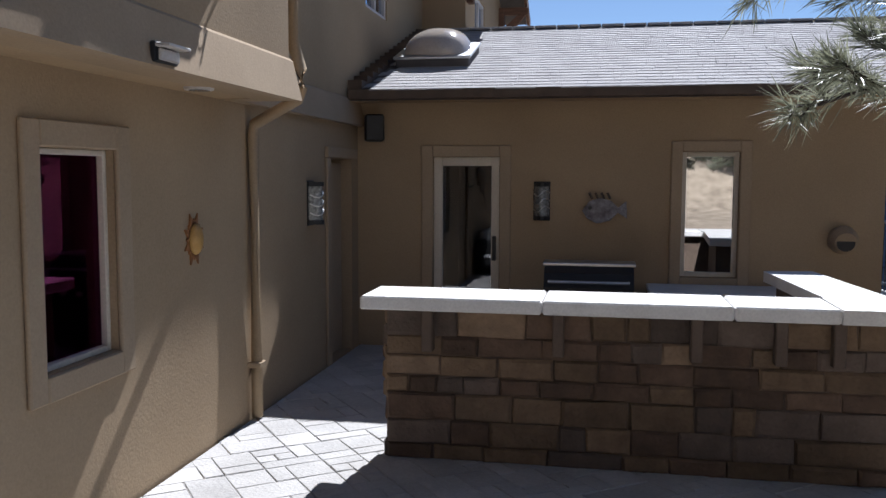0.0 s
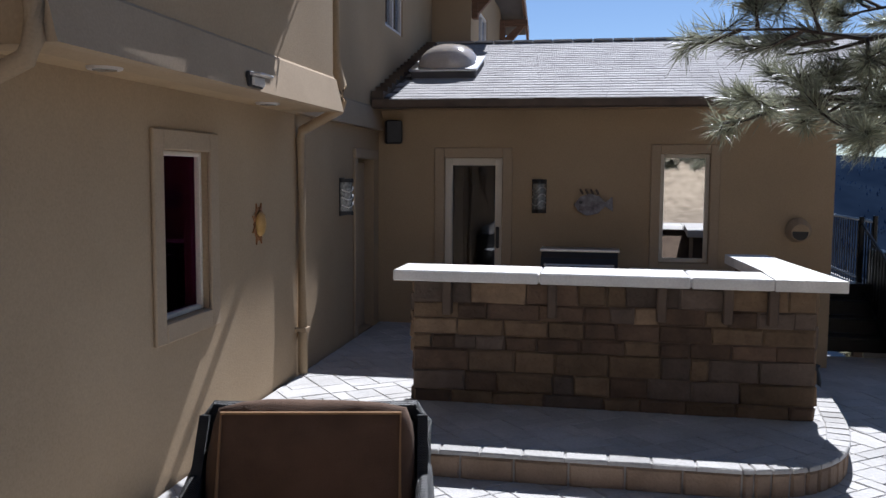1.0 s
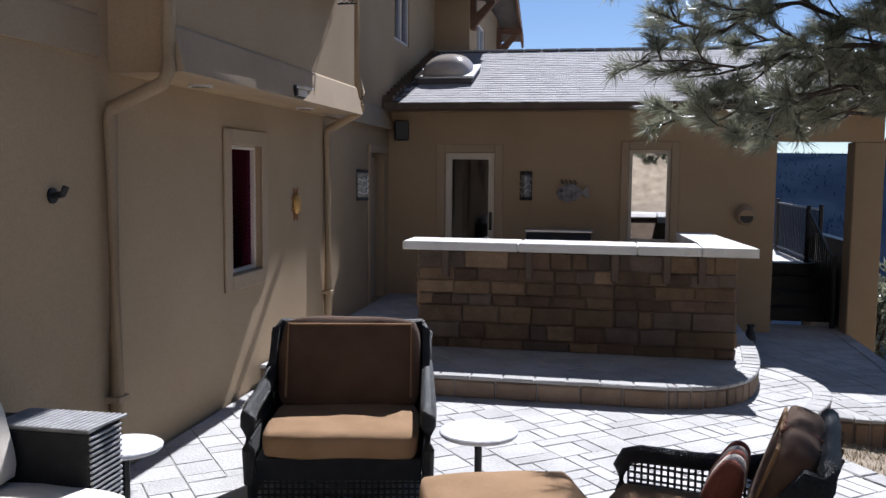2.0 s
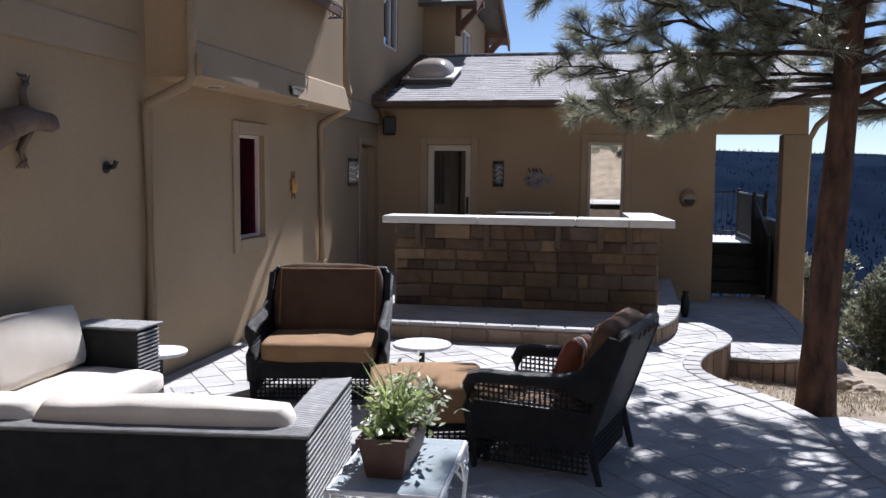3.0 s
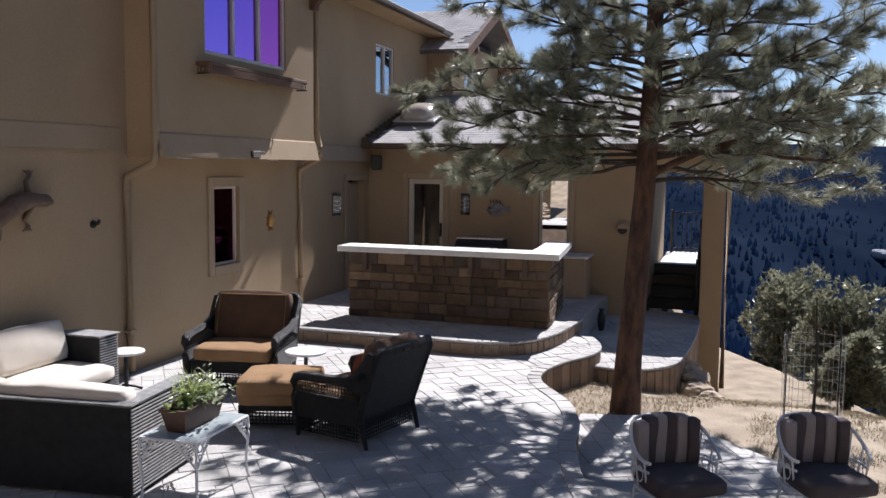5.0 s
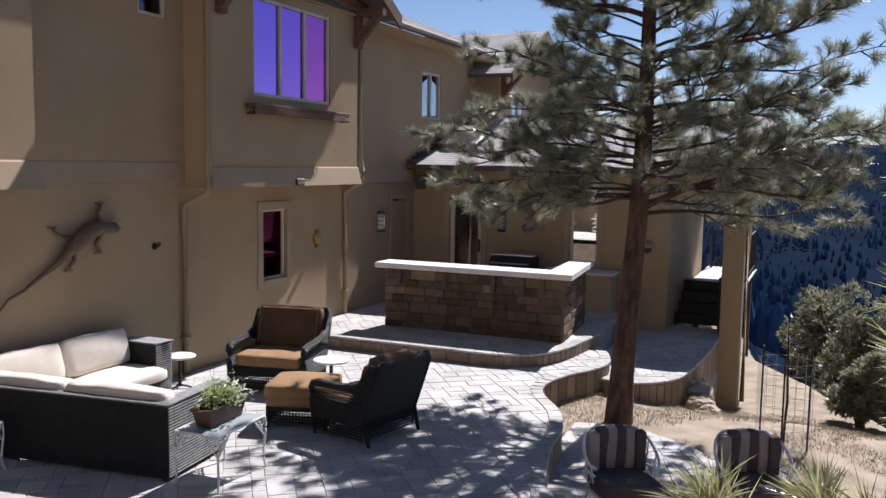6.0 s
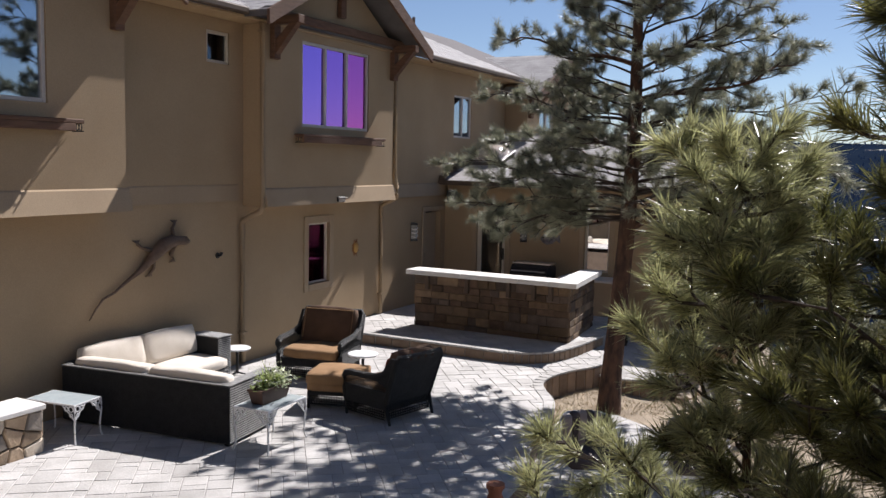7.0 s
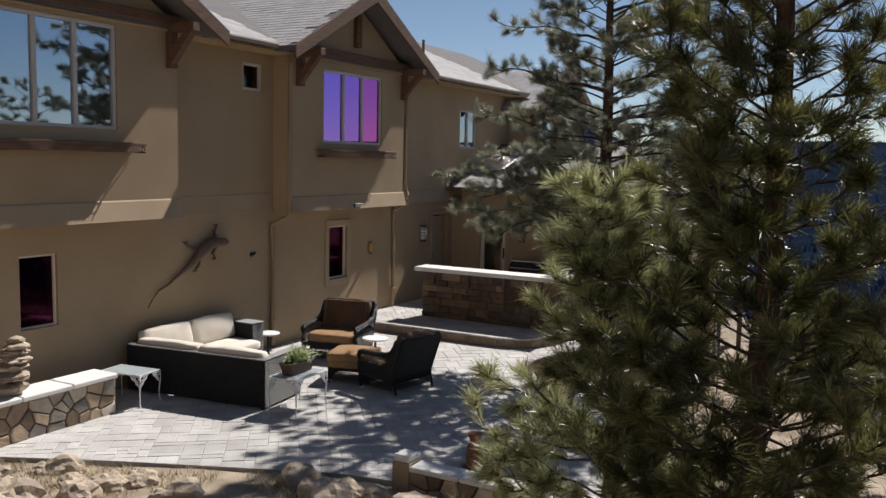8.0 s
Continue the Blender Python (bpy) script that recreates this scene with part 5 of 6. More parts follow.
def iron_table(m, sx, sy, h, label):
    """A white wrought-iron table with a glass top, cabriole legs and vine scrollwork in the corners."""
    ob = empty("iron_table", m, label, "garden table", "white iron tables")
    x, y = sx / 2, sy / 2
    part("rim", tube(B(), [(-x, -y, h - 0.01), (x, -y, h - 0.01), (x, y, h - 0.01), (-x, y, h - 0.01), (-x, -y, h - 0.01)], 0.011, 6), IRON_WHITE, ob)
    part("glass_top", box(B(), (-x + 0.008, -y + 0.008, h - 0.008), (x - 0.008, y - 0.008, h), 0.002), TABLE_GLASS, ob, "frosted glass top")
    for sx_ in (-1, 1):
        for sy_ in (-1, 1):
            px, py = sx_ * x, sy_ * y
            leg = [(px, py, h - 0.01), (px * 1.02, py * 1.02, h * 0.72), (px * 0.97, py * 0.97, h * 0.35), (px * 0.98, py * 0.98, 0.06), (px * 1.04, py * 1.04, 0.0)]
            lg = part("leg", tube(B(), [(v.x, v.y, v.z) for v in smooth_line(leg, 4)], 0.011, 6), IRON_WHITE, ob, smooth=True)
            for ax in (0, 1):
                for k, (o, r) in enumerate(((0.05, 0.032), (0.115, 0.026), (0.05, 0.02))):
                    cz = h - 0.055 - (0.07 if k == 2 else 0)
                    ring = []
                    for i in range(11):
                        a = i * math.pi * 2 / 10
                        q = o + r * math.cos(a)
                        ring.append((px - sx_ * q, py, cz + r * math.sin(a)) if ax == 0 else (px, py - sy_ * q, cz + r * math.sin(a)))
                    part("scroll", tube(B(), ring, 0.007, 5), IRON_WHITE, lg)
                brace = [(px, py, h * 0.6), (px - sx_ * 0.09, py, h * 0.8), (px - sx_ * 0.17, py, h - 0.02)] if ax == 0 else [(px, py, h * 0.6), (px, py - sy_ * 0.09, h * 0.8), (px, py - sy_ * 0.17, h - 0.02)]
                part("brace", tube(B(), brace, 0.008, 5), IRON_WHITE, lg)
    return ob


iron_table(pose(0.36, -1.12, 0.008, 0, 0, 2), 0.46, 0.72, 0.5, "white wrought-iron side table with frosted glass top by the sofa")
iron_table(pose(-1.83, -2.14, 0.008, 0, 0, 8), 0.68, 0.42, 0.46, "white wrought-iron table with glass top behind the sofa")

# planter with grass and pale flowers
pl = empty("planter_box", pose(0.33, -1.1, 0.51, 0, 0, 2), "brown trough planter with spiky grass and pale flowers", "planter")
bm = B()
for i, (w, l, z) in enumerate(((0.075, 0.23, 0), (0.1, 0.27, 0.15), (0.11, 0.28, 0.15), (0.11, 0.28, 0.175), (0.09, 0.26, 0.175), (0.085, 0.25, 0.13))):
    ring = [bm.verts.new((sx * w, sy * l, z)) for sx, sy in ((-1, -1), (1, -1), (1, 1), (-1, 1))]
    if i:
        for k in range(4):
            bm.faces.new((last[k], last[(k + 1) % 4], ring[(k + 1) % 4], ring[k]))
    else:
        bm.faces.new(ring[::-1])
    last = ring
bm.faces.new(last)
part("trough", bm, PLANTER, pl)


def blades(n, r, h, spread, base, width=0.006, seed=1):
    """Arching blades from a clump."""
    rnd = random.Random(seed)
    bm = B()
    for _ in range(n):
        a = rnd.uniform(0, 6.283)
        q = rnd.random() ** 0.5 * r
        p = Vector((base[0] + q * math.cos(a), base[1] + q * math.sin(a), base[2]))
        hh = h * rnd.uniform(0.6, 1.1)
        b = rnd.uniform(0, 6.283)
        out = Vector((math.cos(b), math.sin(b), 0)) * spread * rnd.uniform(0.3, 1.1)
        sidev = Vector((-math.sin(b), math.cos(b), 0)) * width
        pts = [p, p + Vector((0, 0, hh * 0.55)) + out * 0.3, p + Vector((0, 0, hh)) + out]
        v = [bm.verts.new(pts[0] - sidev), bm.verts.new(pts[0] + sidev), bm.verts.new(pts[1] + sidev * 0.8), bm.verts.new(pts[1] - sidev * 0.8), bm.verts.new(pts[2])]
        bm.faces.new((v[0], v[1], v[2], v[3]))
        bm.faces.new((v[3], v[2], v[4]))
    return bm


tagged(part("grass_clump", blades(30, 0.05, 0.36, 0.24, (0, -0.06, 0.14), 0.006, 2), LEAF, pl), "green spiky grass", kind="stuff")


def leaf_cluster(n, sx, sy, sz, c, size, seed):
    rnd = random.Random(seed)
    bm = B()
    for _ in range(n):
        p = Vector(c) + Vector((rnd.gauss(0, sx), rnd.gauss(0, sy), abs(rnd.gauss(0, sz))))
        q = Euler((rnd.uniform(-1, 1), rnd.uniform(-1, 1), rnd.uniform(0, 6.3))).to_matrix()
        s = size * rnd.uniform(0.6, 1.3)
        bm.faces.new([bm.verts.new(p + q @ Vector(o) * s) for o in ((0, -1, 0), (0.45, 0, 0.15), (0, 1, 0), (-0.45, 0, 0.15))])
    return bm


tagged(part("foliage", leaf_cluster(330, 0.06, 0.12, 0.08, (0, 0.0, 0.15), 0.033, 5), LEAF, pl), "trailing green leaves", kind="stuff")
tagged(part("blossom", leaf_cluster(420, 0.07, 0.1, 0.09, (0.02, 0.12, 0.15), 0.024, 6), LEAF_PALE, pl), "pale cream blossom", kind="stuff")


def patio_chair(m, label):
    """A white wrought-iron barrel chair with striped cushions; it faces local -y."""
    ob = empty("iron_armchair", m, label, "armchair", "striped iron chairs")
    arcp = lambda r, z, a0, a1, n=14: [(r * math.sin(radians(a0 + (a1 - a0) * k / n)), r * math.cos(radians(a0 + (a1 - a0) * k / n)) - 0.02, z) for k in range(n + 1)]
    for r, z in ((0.29, 0.34), (0.31, 0.5)):
        part("hoop", tube(B(), arcp(r, z, -115, 115), 0.011, 6), IRON_WHITE, ob)
    top = [(0.33 * math.sin(radians(a)), 0.33 * math.cos(radians(a)) - 0.02, 0.80 - 0.22 * smooth(35, 115, abs(a))) for a in range(-120, 121, 10)]
    part("top_rail", tube(B(), top, 0.014, 7), IRON_WHITE, ob, smooth=True)
    for k in range(11):
        a = radians(-110 + 22 * k)
        zt = 0.80 - 0.22 * smooth(35, 115, abs(-110 + 22 * k))
        part("stave", tube(B(), [(0.29 * math.sin(a), 0.29 * math.cos(a) - 0.02, 0.34), (0.33 * math.sin(a), 0.33 * math.cos(a) - 0.02, zt)], 0.008, 5), IRON_WHITE, ob)
    for k in range(10):
        a = radians(-99 + 22 * k)
        ring = [(0.315 * math.sin(a + 0.12 * math.cos(t)), 0.315 * math.cos(a + 0.12 * math.cos(t)) - 0.02, 0.47 + 0.06 * math.sin(t)) for t in [i * 0.628 for i in range(11)]]
        part("scroll", tube(B(), ring, 0.006, 5), IRON_WHITE, ob)
    part("seat_ring", tube(B(), [(0.3 * math.cos(a), 0.3 * math.sin(a) - 0.04, 0.34) for a in [i * 0.3142 for i in range(21)]], 0.012, 6), IRON_WHITE, ob)
    for sx in (-1, 1):
        for sy in (-1, 1):
            part("leg", tube(B(), [(sx * 0.22, sy * 0.2 - 0.04, 0.34), (sx * 0.25, sy * 0.22 - 0.04, 0.15), (sx * 0.26, sy * 0.25 - 0.04, 0.0)], 0.012, 6), IRON_WHITE, ob)
    part("seat_cushion", cushion(B(), (-0.27, -0.34, 0.35), (0.27, 0.2, 0.46), 0.02), STRIPE_DARK, ob, smooth=True)
    # back cushion of alternating sewn bands
    for k in range(6):
        x0, x1 = -0.26 + k * 0.0867, -0.26 + (k + 1) * 0.0867
        mid = (x0 + x1) / 2
        hgt = 0.84 - 14 * mid ** 4
        yb = 0.25 - 1.2 * mid * mid
        part("back_band", cushion(B(), (x0 - 0.004, yb - 0.13, 0.45), (x1 + 0.004, yb - 0.02, hgt), 0.004), (STRIPES, STRIPE_DARK)[k % 2], ob, "pale stripe of the cushion" if k % 2 == 0 else "dark stripe of the cushion", smooth=True)
    return ob


patio_chair(pose(3.76, 0.1, -0.285, 0, 0, 32), "white iron armchair with dark striped cushions under the pine")
patio_chair(pose(4.84, 0.5, -0.285, 0, 0, 24), "white iron armchair with grey striped cushions beside the slope")

jar = empty("dark_urn", pose(2.22, 7.3, -0.16) @ Matrix.Scale(0.6, 4), "dark glazed urn beside the bar", "urn")
part("body", tube(B(), [(0, 0, 0), (0, 0, 0.12), (0, 0, 0.32), (0, 0, 0.46), (0, 0, 0.52), (0, 0, 0.58)], [0.06, 0.09, 0.11, 0.085, 0.055, 0.075], 20), BLACK, jar, smooth=True)
part("rim", tube(B(), [(0.075 * math.cos(a), 0.075 * math.sin(a), 0.58) for a in [i * 0.3142 for i in range(21)]], 0.012, 6), BLACK, jar)

pot = empty("terracotta_figure", pose(3.5, -1.85, -0.285), "slim terracotta garden pot on the seating terrace", "pot")
part("body", tube(B(), [(0, 0, 0), (0, 0, 0.05), (0, 0, 0.3), (0, 0, 0.5), (0, 0, 0.58), (0, 0, 0.64)], [0.07, 0.08, 0.1, 0.09, 0.06, 0.075], 14), SOIL, pot, smooth=True)
part("rim", tube(B(), [(0, 0, 0.63), (0, 0, 0.67)], 0.085, 14), SOIL, pot)

spot = empty("garden_spotlight", pose(3.55, 1.7, -0.3) @ Matrix.Scale(0.62, 4), "small black garden spotlight by the pine", "garden light")
part("stake", tube(B(), [(0, 0, -0.05), (0, 0, 0.1)], 0.012, 6), BLACK, spot)
part("head", tube(B(), [(0, -0.05, 0.1), (0, 0.05, 0.16)], [0.04, 0.05], 12), BLACK, spot)

# ---- low stone walls ----
lw = empty("stone_wall", pose(-1.78, -2.6, 0), "low rubble stone wall with pale cap slabs beside the patio", "garden wall")
part("core", box(B(), (-0.17, -5.0, -0.1), (0.17, -0.02, 0.485)), MORTAR, lw)
for k in range(7):
    part("cap_slab", box(B(), (-0.24, -0.72 * (k + 1) + 0.01, 0.49), (0.24, -0.72 * k, 0.555), 0.014), CAP, lw, "pale flagstone cap")


def rubble(parent, origin, along, height, seed, out, size=0.17):
    """Uneven field stones fitted into a face: cells cut between scattered centres, each stone a piece."""
    rnd = random.Random(seed)
    L = Vector(along).length
    ea, en = Vector(along).normalized(), Vector(out)
    base = Matrix((ea, Vector((0, 0, 1)), en)).transposed().to_4x4()
    nu, nz = max(2, round(L / (size * 1.25))), max(2, round(height / size))
    seeds = [((i + 0.5 + rnd.uniform(-0.45, 0.45)) * L / nu, (j + 0.5 + rnd.uniform(-0.42, 0.42)) * height / nz) for i in range(nu) for j in range(nz)]
    for cx, cz in seeds:
        cell = [(0.0, 0.0), (L, 0.0), (L, height), (0.0, height)]
        for ox, oz in seeds:
            dx, dz = ox - cx, oz - cz
            gap = math.hypot(dx, dz)
            if gap < 1e-6 or gap > size * 5:
                continue
            lim = (gap / 2 - 0.006)
            cut = []
            for (ax, az), (bx, bz) in zip(cell, cell[1:] + cell[:1]):
                da = ((ax - cx) * dx + (az - cz) * dz) / gap - lim
                db = ((bx - cx) * dx + (bz - cz) * dz) / gap - lim
                if da <= 0:
                    cut.append((ax, az))
                if da * db < 0:
                    k = da / (da - db)
                    cut.append((ax + (bx - ax) * k, az + (bz - az) * k))
            cell = cut
            if len(cell) < 3:
                break
        if len(cell) < 3:
            continue
        d = rnd.uniform(0.022, 0.045)
        bm = B()
        rings = []
        for inset, z in ((1.0, -0.01), (0.97, d * 0.6), (0.84, d)):
            rings.append([bm.verts.new(((x - cx) * inset, (y - cz) * inset, z + (rnd.uniform(-0.004, 0.004) if z > 0.02 else 0))) for x, y in cell])
        n = len(cell)
        for lo, hi in zip(rings, rings[1:]):
            for i in range(n):
                bm.faces.new((lo[i], lo[(i + 1) % n], hi[(i + 1) % n], hi[i]))
        bm.faces.new(rings[-1])
        me = bpy.data.meshes.new("stone")
        bm.to_mesh(me)
        bm.free()
        me.materials.append(rnd.choices(RUBBLE, (4, 4, 2, 2))[0])
        PENDING_BLOCKS.append(("stone", me, Matrix.Translation(Vector(origin) + ea * cx + Vector((0, 0, cz))) @ base, parent))


rubble(lw, (0.17, -5.0, 0), (0, 4.98, 0), 0.485, 8, (1, 0, 0))
rubble(lw, (0.17, -0.02, 0), (-0.34, 0, 0), 0.485, 9, (0, 1, 0))

ew = empty("edge_wall", pose(3.12, -2.78, -0.3), "low tan stone wall with cap and end pier", "garden wall")
part("core", box(B(), (0.12, -0.1, 0), (2.5, 0.1, 0.5)), MORTAR, ew)
part("pier", box(B(), (-0.1, -0.12, 0), (0.115, 0.12, 0.58), 0.012), STUCCO_TRIM, ew)
part("pier_cap", box(B(), (-0.09, -0.11, 0.582), (0.105, 0.11, 0.66), 0.015), CAP, ew)
for k in range(4):
    part("cap_slab", box(B(), (0.12 + k * 0.6, -0.14, 0.504), (0.712 + k * 0.6, 0.14, 0.56), 0.012), CAP, ew)
rubble(ew, (0.12, -0.1, 0), (2.38, 0, 0), 0.5, 10, (0, -1, 0))


def rock(x, y, r, flat, seed, label="weathered tan field rock in the dry grass", z=None, group="field rocks", name="rock", sink=0.35):
    rnd = random.Random(seed)
    bm = B()
    bmesh.ops.create_icosphere(bm, subdivisions=3, radius=1)
    o = Vector((rnd.uniform(0, 50), rnd.uniform(0, 50), 0))
    for v in bm.verts:
        n = v.co.normalized()
        k = 1 + 0.35 * noise.noise(n * 1.4 + o) + 0.16 * noise.noise(n * 4 + o)
        cell = noise.cell(n * 2.1 + o)
        v.co = n * r * (k + 0.1 * cell)
        v.co.z *= flat
    ob = tagged(part(name, bm, ROCK), label, "rock", group)
    ob.matrix_basis = pose(x, y, (ground_z(x, y) + r * flat * sink) if z is None else z, 0, 0, rnd.uniform(0, 360))
    return ob


rr = random.Random(21)
for k in range(58):
    x = rr.uniform(-1.0, 5.5)
    y = rock_line(x) - 0.1 - 2.6 * rr.random() ** 1.5
    rock(x, y, rr.choice((0.08, 0.1, 0.14, 0.2, 0.26)), rr.uniform(0.45, 0.75), 100 + k)
for k in range(6):
    rock(3.6 + 0.1 * k + 0.07 * (k % 2), 6.1 - 0.32 * k, 0.2, 0.6, 300 + k, "tan stone set as a step beside the terrace", group="step stones", z=-0.42 - 0.06 * k)
for k in range(26):
    rock(rr.uniform(-14, 22), rr.uniform(-34, -15), rr.uniform(0.4, 1.3), 0.6, 400 + k, "large pale boulder on the sunny bank", group="bank boulders")
z = 0.556
for k, (r, f) in enumerate(((0.2, 0.5), (0.2, 0.36), (0.19, 0.3), (0.18, 0.26), (0.16, 0.26), (0.14, 0.3), (0.1, 0.4))):
    rock(-1.78 + 0.03 * (k % 2), -4.05 + 0.02 * k, r, f, 500 + k, "flat stone of a stacked cairn on the wall cap", z + r * f * 0.92, "cairn stones", "cairn_stone")
    z += r * f * 1.75


# ---- trees ----
def tufts(name, sites, material, parent, seed, n=26, length=0.14, width=0.0035, spread=1.1, label=""):
    """Needles fanned round twig ends: sites are (place, direction, size)."""
    rng = np.random.default_rng(seed)
    P = np.array([s[0] for s in sites], float)
    D = np.array([s[1] for s in sites], float)
    D /= np.linalg.norm(D, axis=1, keepdims=True)
    S = np.array([s[2] for s in sites], float)
    P, D, S = np.repeat(P, n, 0), np.repeat(D, n, 0), np.repeat(S, n, 0)
    R = rng.normal(size=P.shape)
    R -= (R * D).sum(1, keepdims=True) * D
    R /= np.linalg.norm(R, axis=1, keepdims=True)
    a = rng.uniform(0.15, spread, (len(P), 1))
    way = D * np.cos(a) + R * np.sin(a)
    back = rng.uniform(0, 0.75, (len(P), 1)) * length * S[:, None]
    base = P - D * back
    ln = length * S[:, None] * rng.uniform(0.7, 1.15, (len(P), 1))
    tip = base + way * ln
    tip[:, 2] -= 0.06 * ln[:, 0]
    sd = np.cross(way, rng.normal(size=P.shape))
    sd = sd / np.linalg.norm(sd, axis=1, keepdims=True) * width
    mid = base + way * ln * 0.5
    V = np.empty((len(P), 4, 3))
    V[:, 0], V[:, 1], V[:, 2], V[:, 3] = base, mid + sd, tip, mid - sd
    me = bpy.data.meshes.new(name)
    N = len(P)
    me.vertices.add(N * 4)
    me.vertices.foreach_set("co", V.reshape(-1))
    me.loops.add(N * 4)
    me.loops.foreach_set("vertex_index", np.arange(N * 4))
    me.polygons.add(N)
    me.polygons.foreach_set("loop_start", np.arange(0, N * 4, 4))
    me.update(calc_edges=True)
    me.materials.append(material)
    ob = new(name, me)
    ob.parent = parent
    return tagged(ob, label)


def pine(m, label, height, trunk_r, first, limbs, reach, seed, needle, n=26, length=0.14, width=0.0035, lean=(0, 0), droop=0.1, twig_gap=0.16, top_reach=0.35, bare=0.35, sub=3, rise=0.25, favour=None, taper=1.2, extra=()):
    """A pine: tapered trunk, limbs with twigs, and needle tufts along the outer twigs."""
    rnd = random.Random(seed)
    ob = empty("pine_tree", m, label, "tree")
    line = []
    for k in range(15):
        t = k / 14
        line.append(Vector((lean[0] * t + 0.05 * math.sin(t * 7 + seed), lean[1] * t + 0.05 * math.cos(t * 6 + seed), height * t)))
    bm = B()
    tube(bm, [line[0] - Vector((0, 0, 0.35))] + line, [trunk_r * 1.45] + [trunk_r * (1.2 if k == 0 else 1.0 - 0.9 * (k / 14) ** 1.1) for k in range(15)], 14)
    for v in bm.verts:
        v.co += noise.noise_vector(v.co * Vector((14, 14, 5)).length * 0.3) * 0.012
    part("trunk", bm, PINE_BARK, ob, "reddish furrowed bark", smooth=True)
    sites = []
    twigs = B()

    def at(t):
        k = min(int(t * 14), 13)
        return line[k].lerp(line[k + 1], t * 14 - k)

    for i in range(limbs + len(extra)):
        own = extra[i - limbs] if i >= limbs else None
        f = i / max(limbs - 1, 1) if not own else 0.0
        t = first / height + (0.97 - first / height) * f
        a = i * 2.39996 + rnd.uniform(-0.4, 0.4)
        d = Vector((math.cos(a), math.sin(a), 0))
        L = reach * (1 - (1 - top_reach) * f ** taper) * rnd.uniform(0.6, 1.15)
        if favour:
            L *= 1 + favour[2] * max(-0.6, d.x * favour[0] + d.y * favour[1])
        if own:
            t, L = own[0] / height, own[2]
            d = Vector((math.cos(radians(own[1])), math.sin(radians(own[1])), 0))
        p0 = at(t)
        pts = []
        segs = 9
        up = rise + 0.5 * f
        bend = rnd.uniform(-0.5, 0.5)
        if own:
            up, bend = own[3], 0.0
        for k in range(segs + 1):
            s = k / segs
            dd = Matrix.Rotation(bend * s, 3, "Z") @ d
            pts.append(p0 + dd * L * s + Vector((0, 0, L * (up * s - droop * 2.2 * s * s + (0.22 * s ** 3)))) + noise.noise_vector(Vector((i * 3.1, s * 3.2, seed))) * 0.17 * L * s)
        wood = min(0.6, bare + 0.34 * f) if not own else bare
        r0 = max(0.012, trunk_r * 0.19 * (1 - 0.6 * f) * min(1, L / reach + 0.2))
        if own and len(own) > 4:
            r0 *= own[4]
        part("limb", tube(B(), pts, [r0 * (1 - 0.85 * k / segs) for k in range(segs + 1)], 6), PINE_BARK if r0 > 0.035 else TWIG, ob, smooth=True)
        ntw = max(4, int(L * (1 - wood) / twig_gap))
        for j in range(ntw):
            s = wood + (1 - wood) * (j + rnd.random() * 0.8) / ntw
            k = min(int(s * segs), segs - 1)
            q = pts[k].lerp(pts[k + 1], s * segs - k)
            dirn = (pts[k + 1] - pts[k]).normalized()
            sidev = dirn.cross(Vector((0, 0, 1))).normalized() * (1 if j % 2 else -1)
            wl = (0.22 + 0.34 * L / 2.5) * (1.15 - 0.6 * s) * rnd.uniform(0.6, 1.25)
            wd = (dirn * rnd.uniform(0.4, 0.9) + sidev * rnd.uniform(0.5, 1.1) + Vector((0, 0, rnd.uniform(-0.45, 0.75)))).normalized()
            e = q + wd * wl
            tube(twigs, [q, q.lerp(e, 0.5) + Vector((0, 0, -0.02)), e], [0.011, 0.008, 0.005], 4, False)
            for u in range(sub):
                w2 = (wd + Vector((rnd.uniform(-0.9, 0.9), rnd.uniform(-0.9, 0.9), rnd.uniform(-0.3, 0.8)))).normalized()
                st = q.lerp(e, rnd.uniform(0.35, 0.9))
                e2 = st + w2 * wl * rnd.uniform(0.25, 0.55)
                tube(twigs, [st, e2], [0.006, 0.004], 3, False)
                sites.append((e2, w2 + Vector((0, 0, 0.25)), rnd.uniform(0.75, 1.15)))
                sites.append((st.lerp(e2, 0.5), w2 + Vector((0, 0, 0.15)), rnd.uniform(0.7, 1.0)))
            sites.append((e, wd + Vector((0, 0, 0.3)), rnd.uniform(0.8, 1.2)))
            sites.append((q.lerp(e, 0.7), wd + Vector((0, 0, 0.2)), rnd.uniform(0.7, 1.0)))
        sites.append((pts[-1], (pts[-1] - pts[-2]) + Vector((0, 0, 0.05)), 1.1))
    sites.append((line[-1], Vector((0, 0, 1)), 1.2))
    tagged(part("twig_work", twigs, TWIG, ob), kind="stuff")
    crown = tufts("crown", [((s[0].x, s[0].y, s[0].z), (s[1].x, s[1].y, s[1].z), s[2]) for s in sites], needle, ob, seed, n, length, width, label="grey-green needle tufts")
    return ob


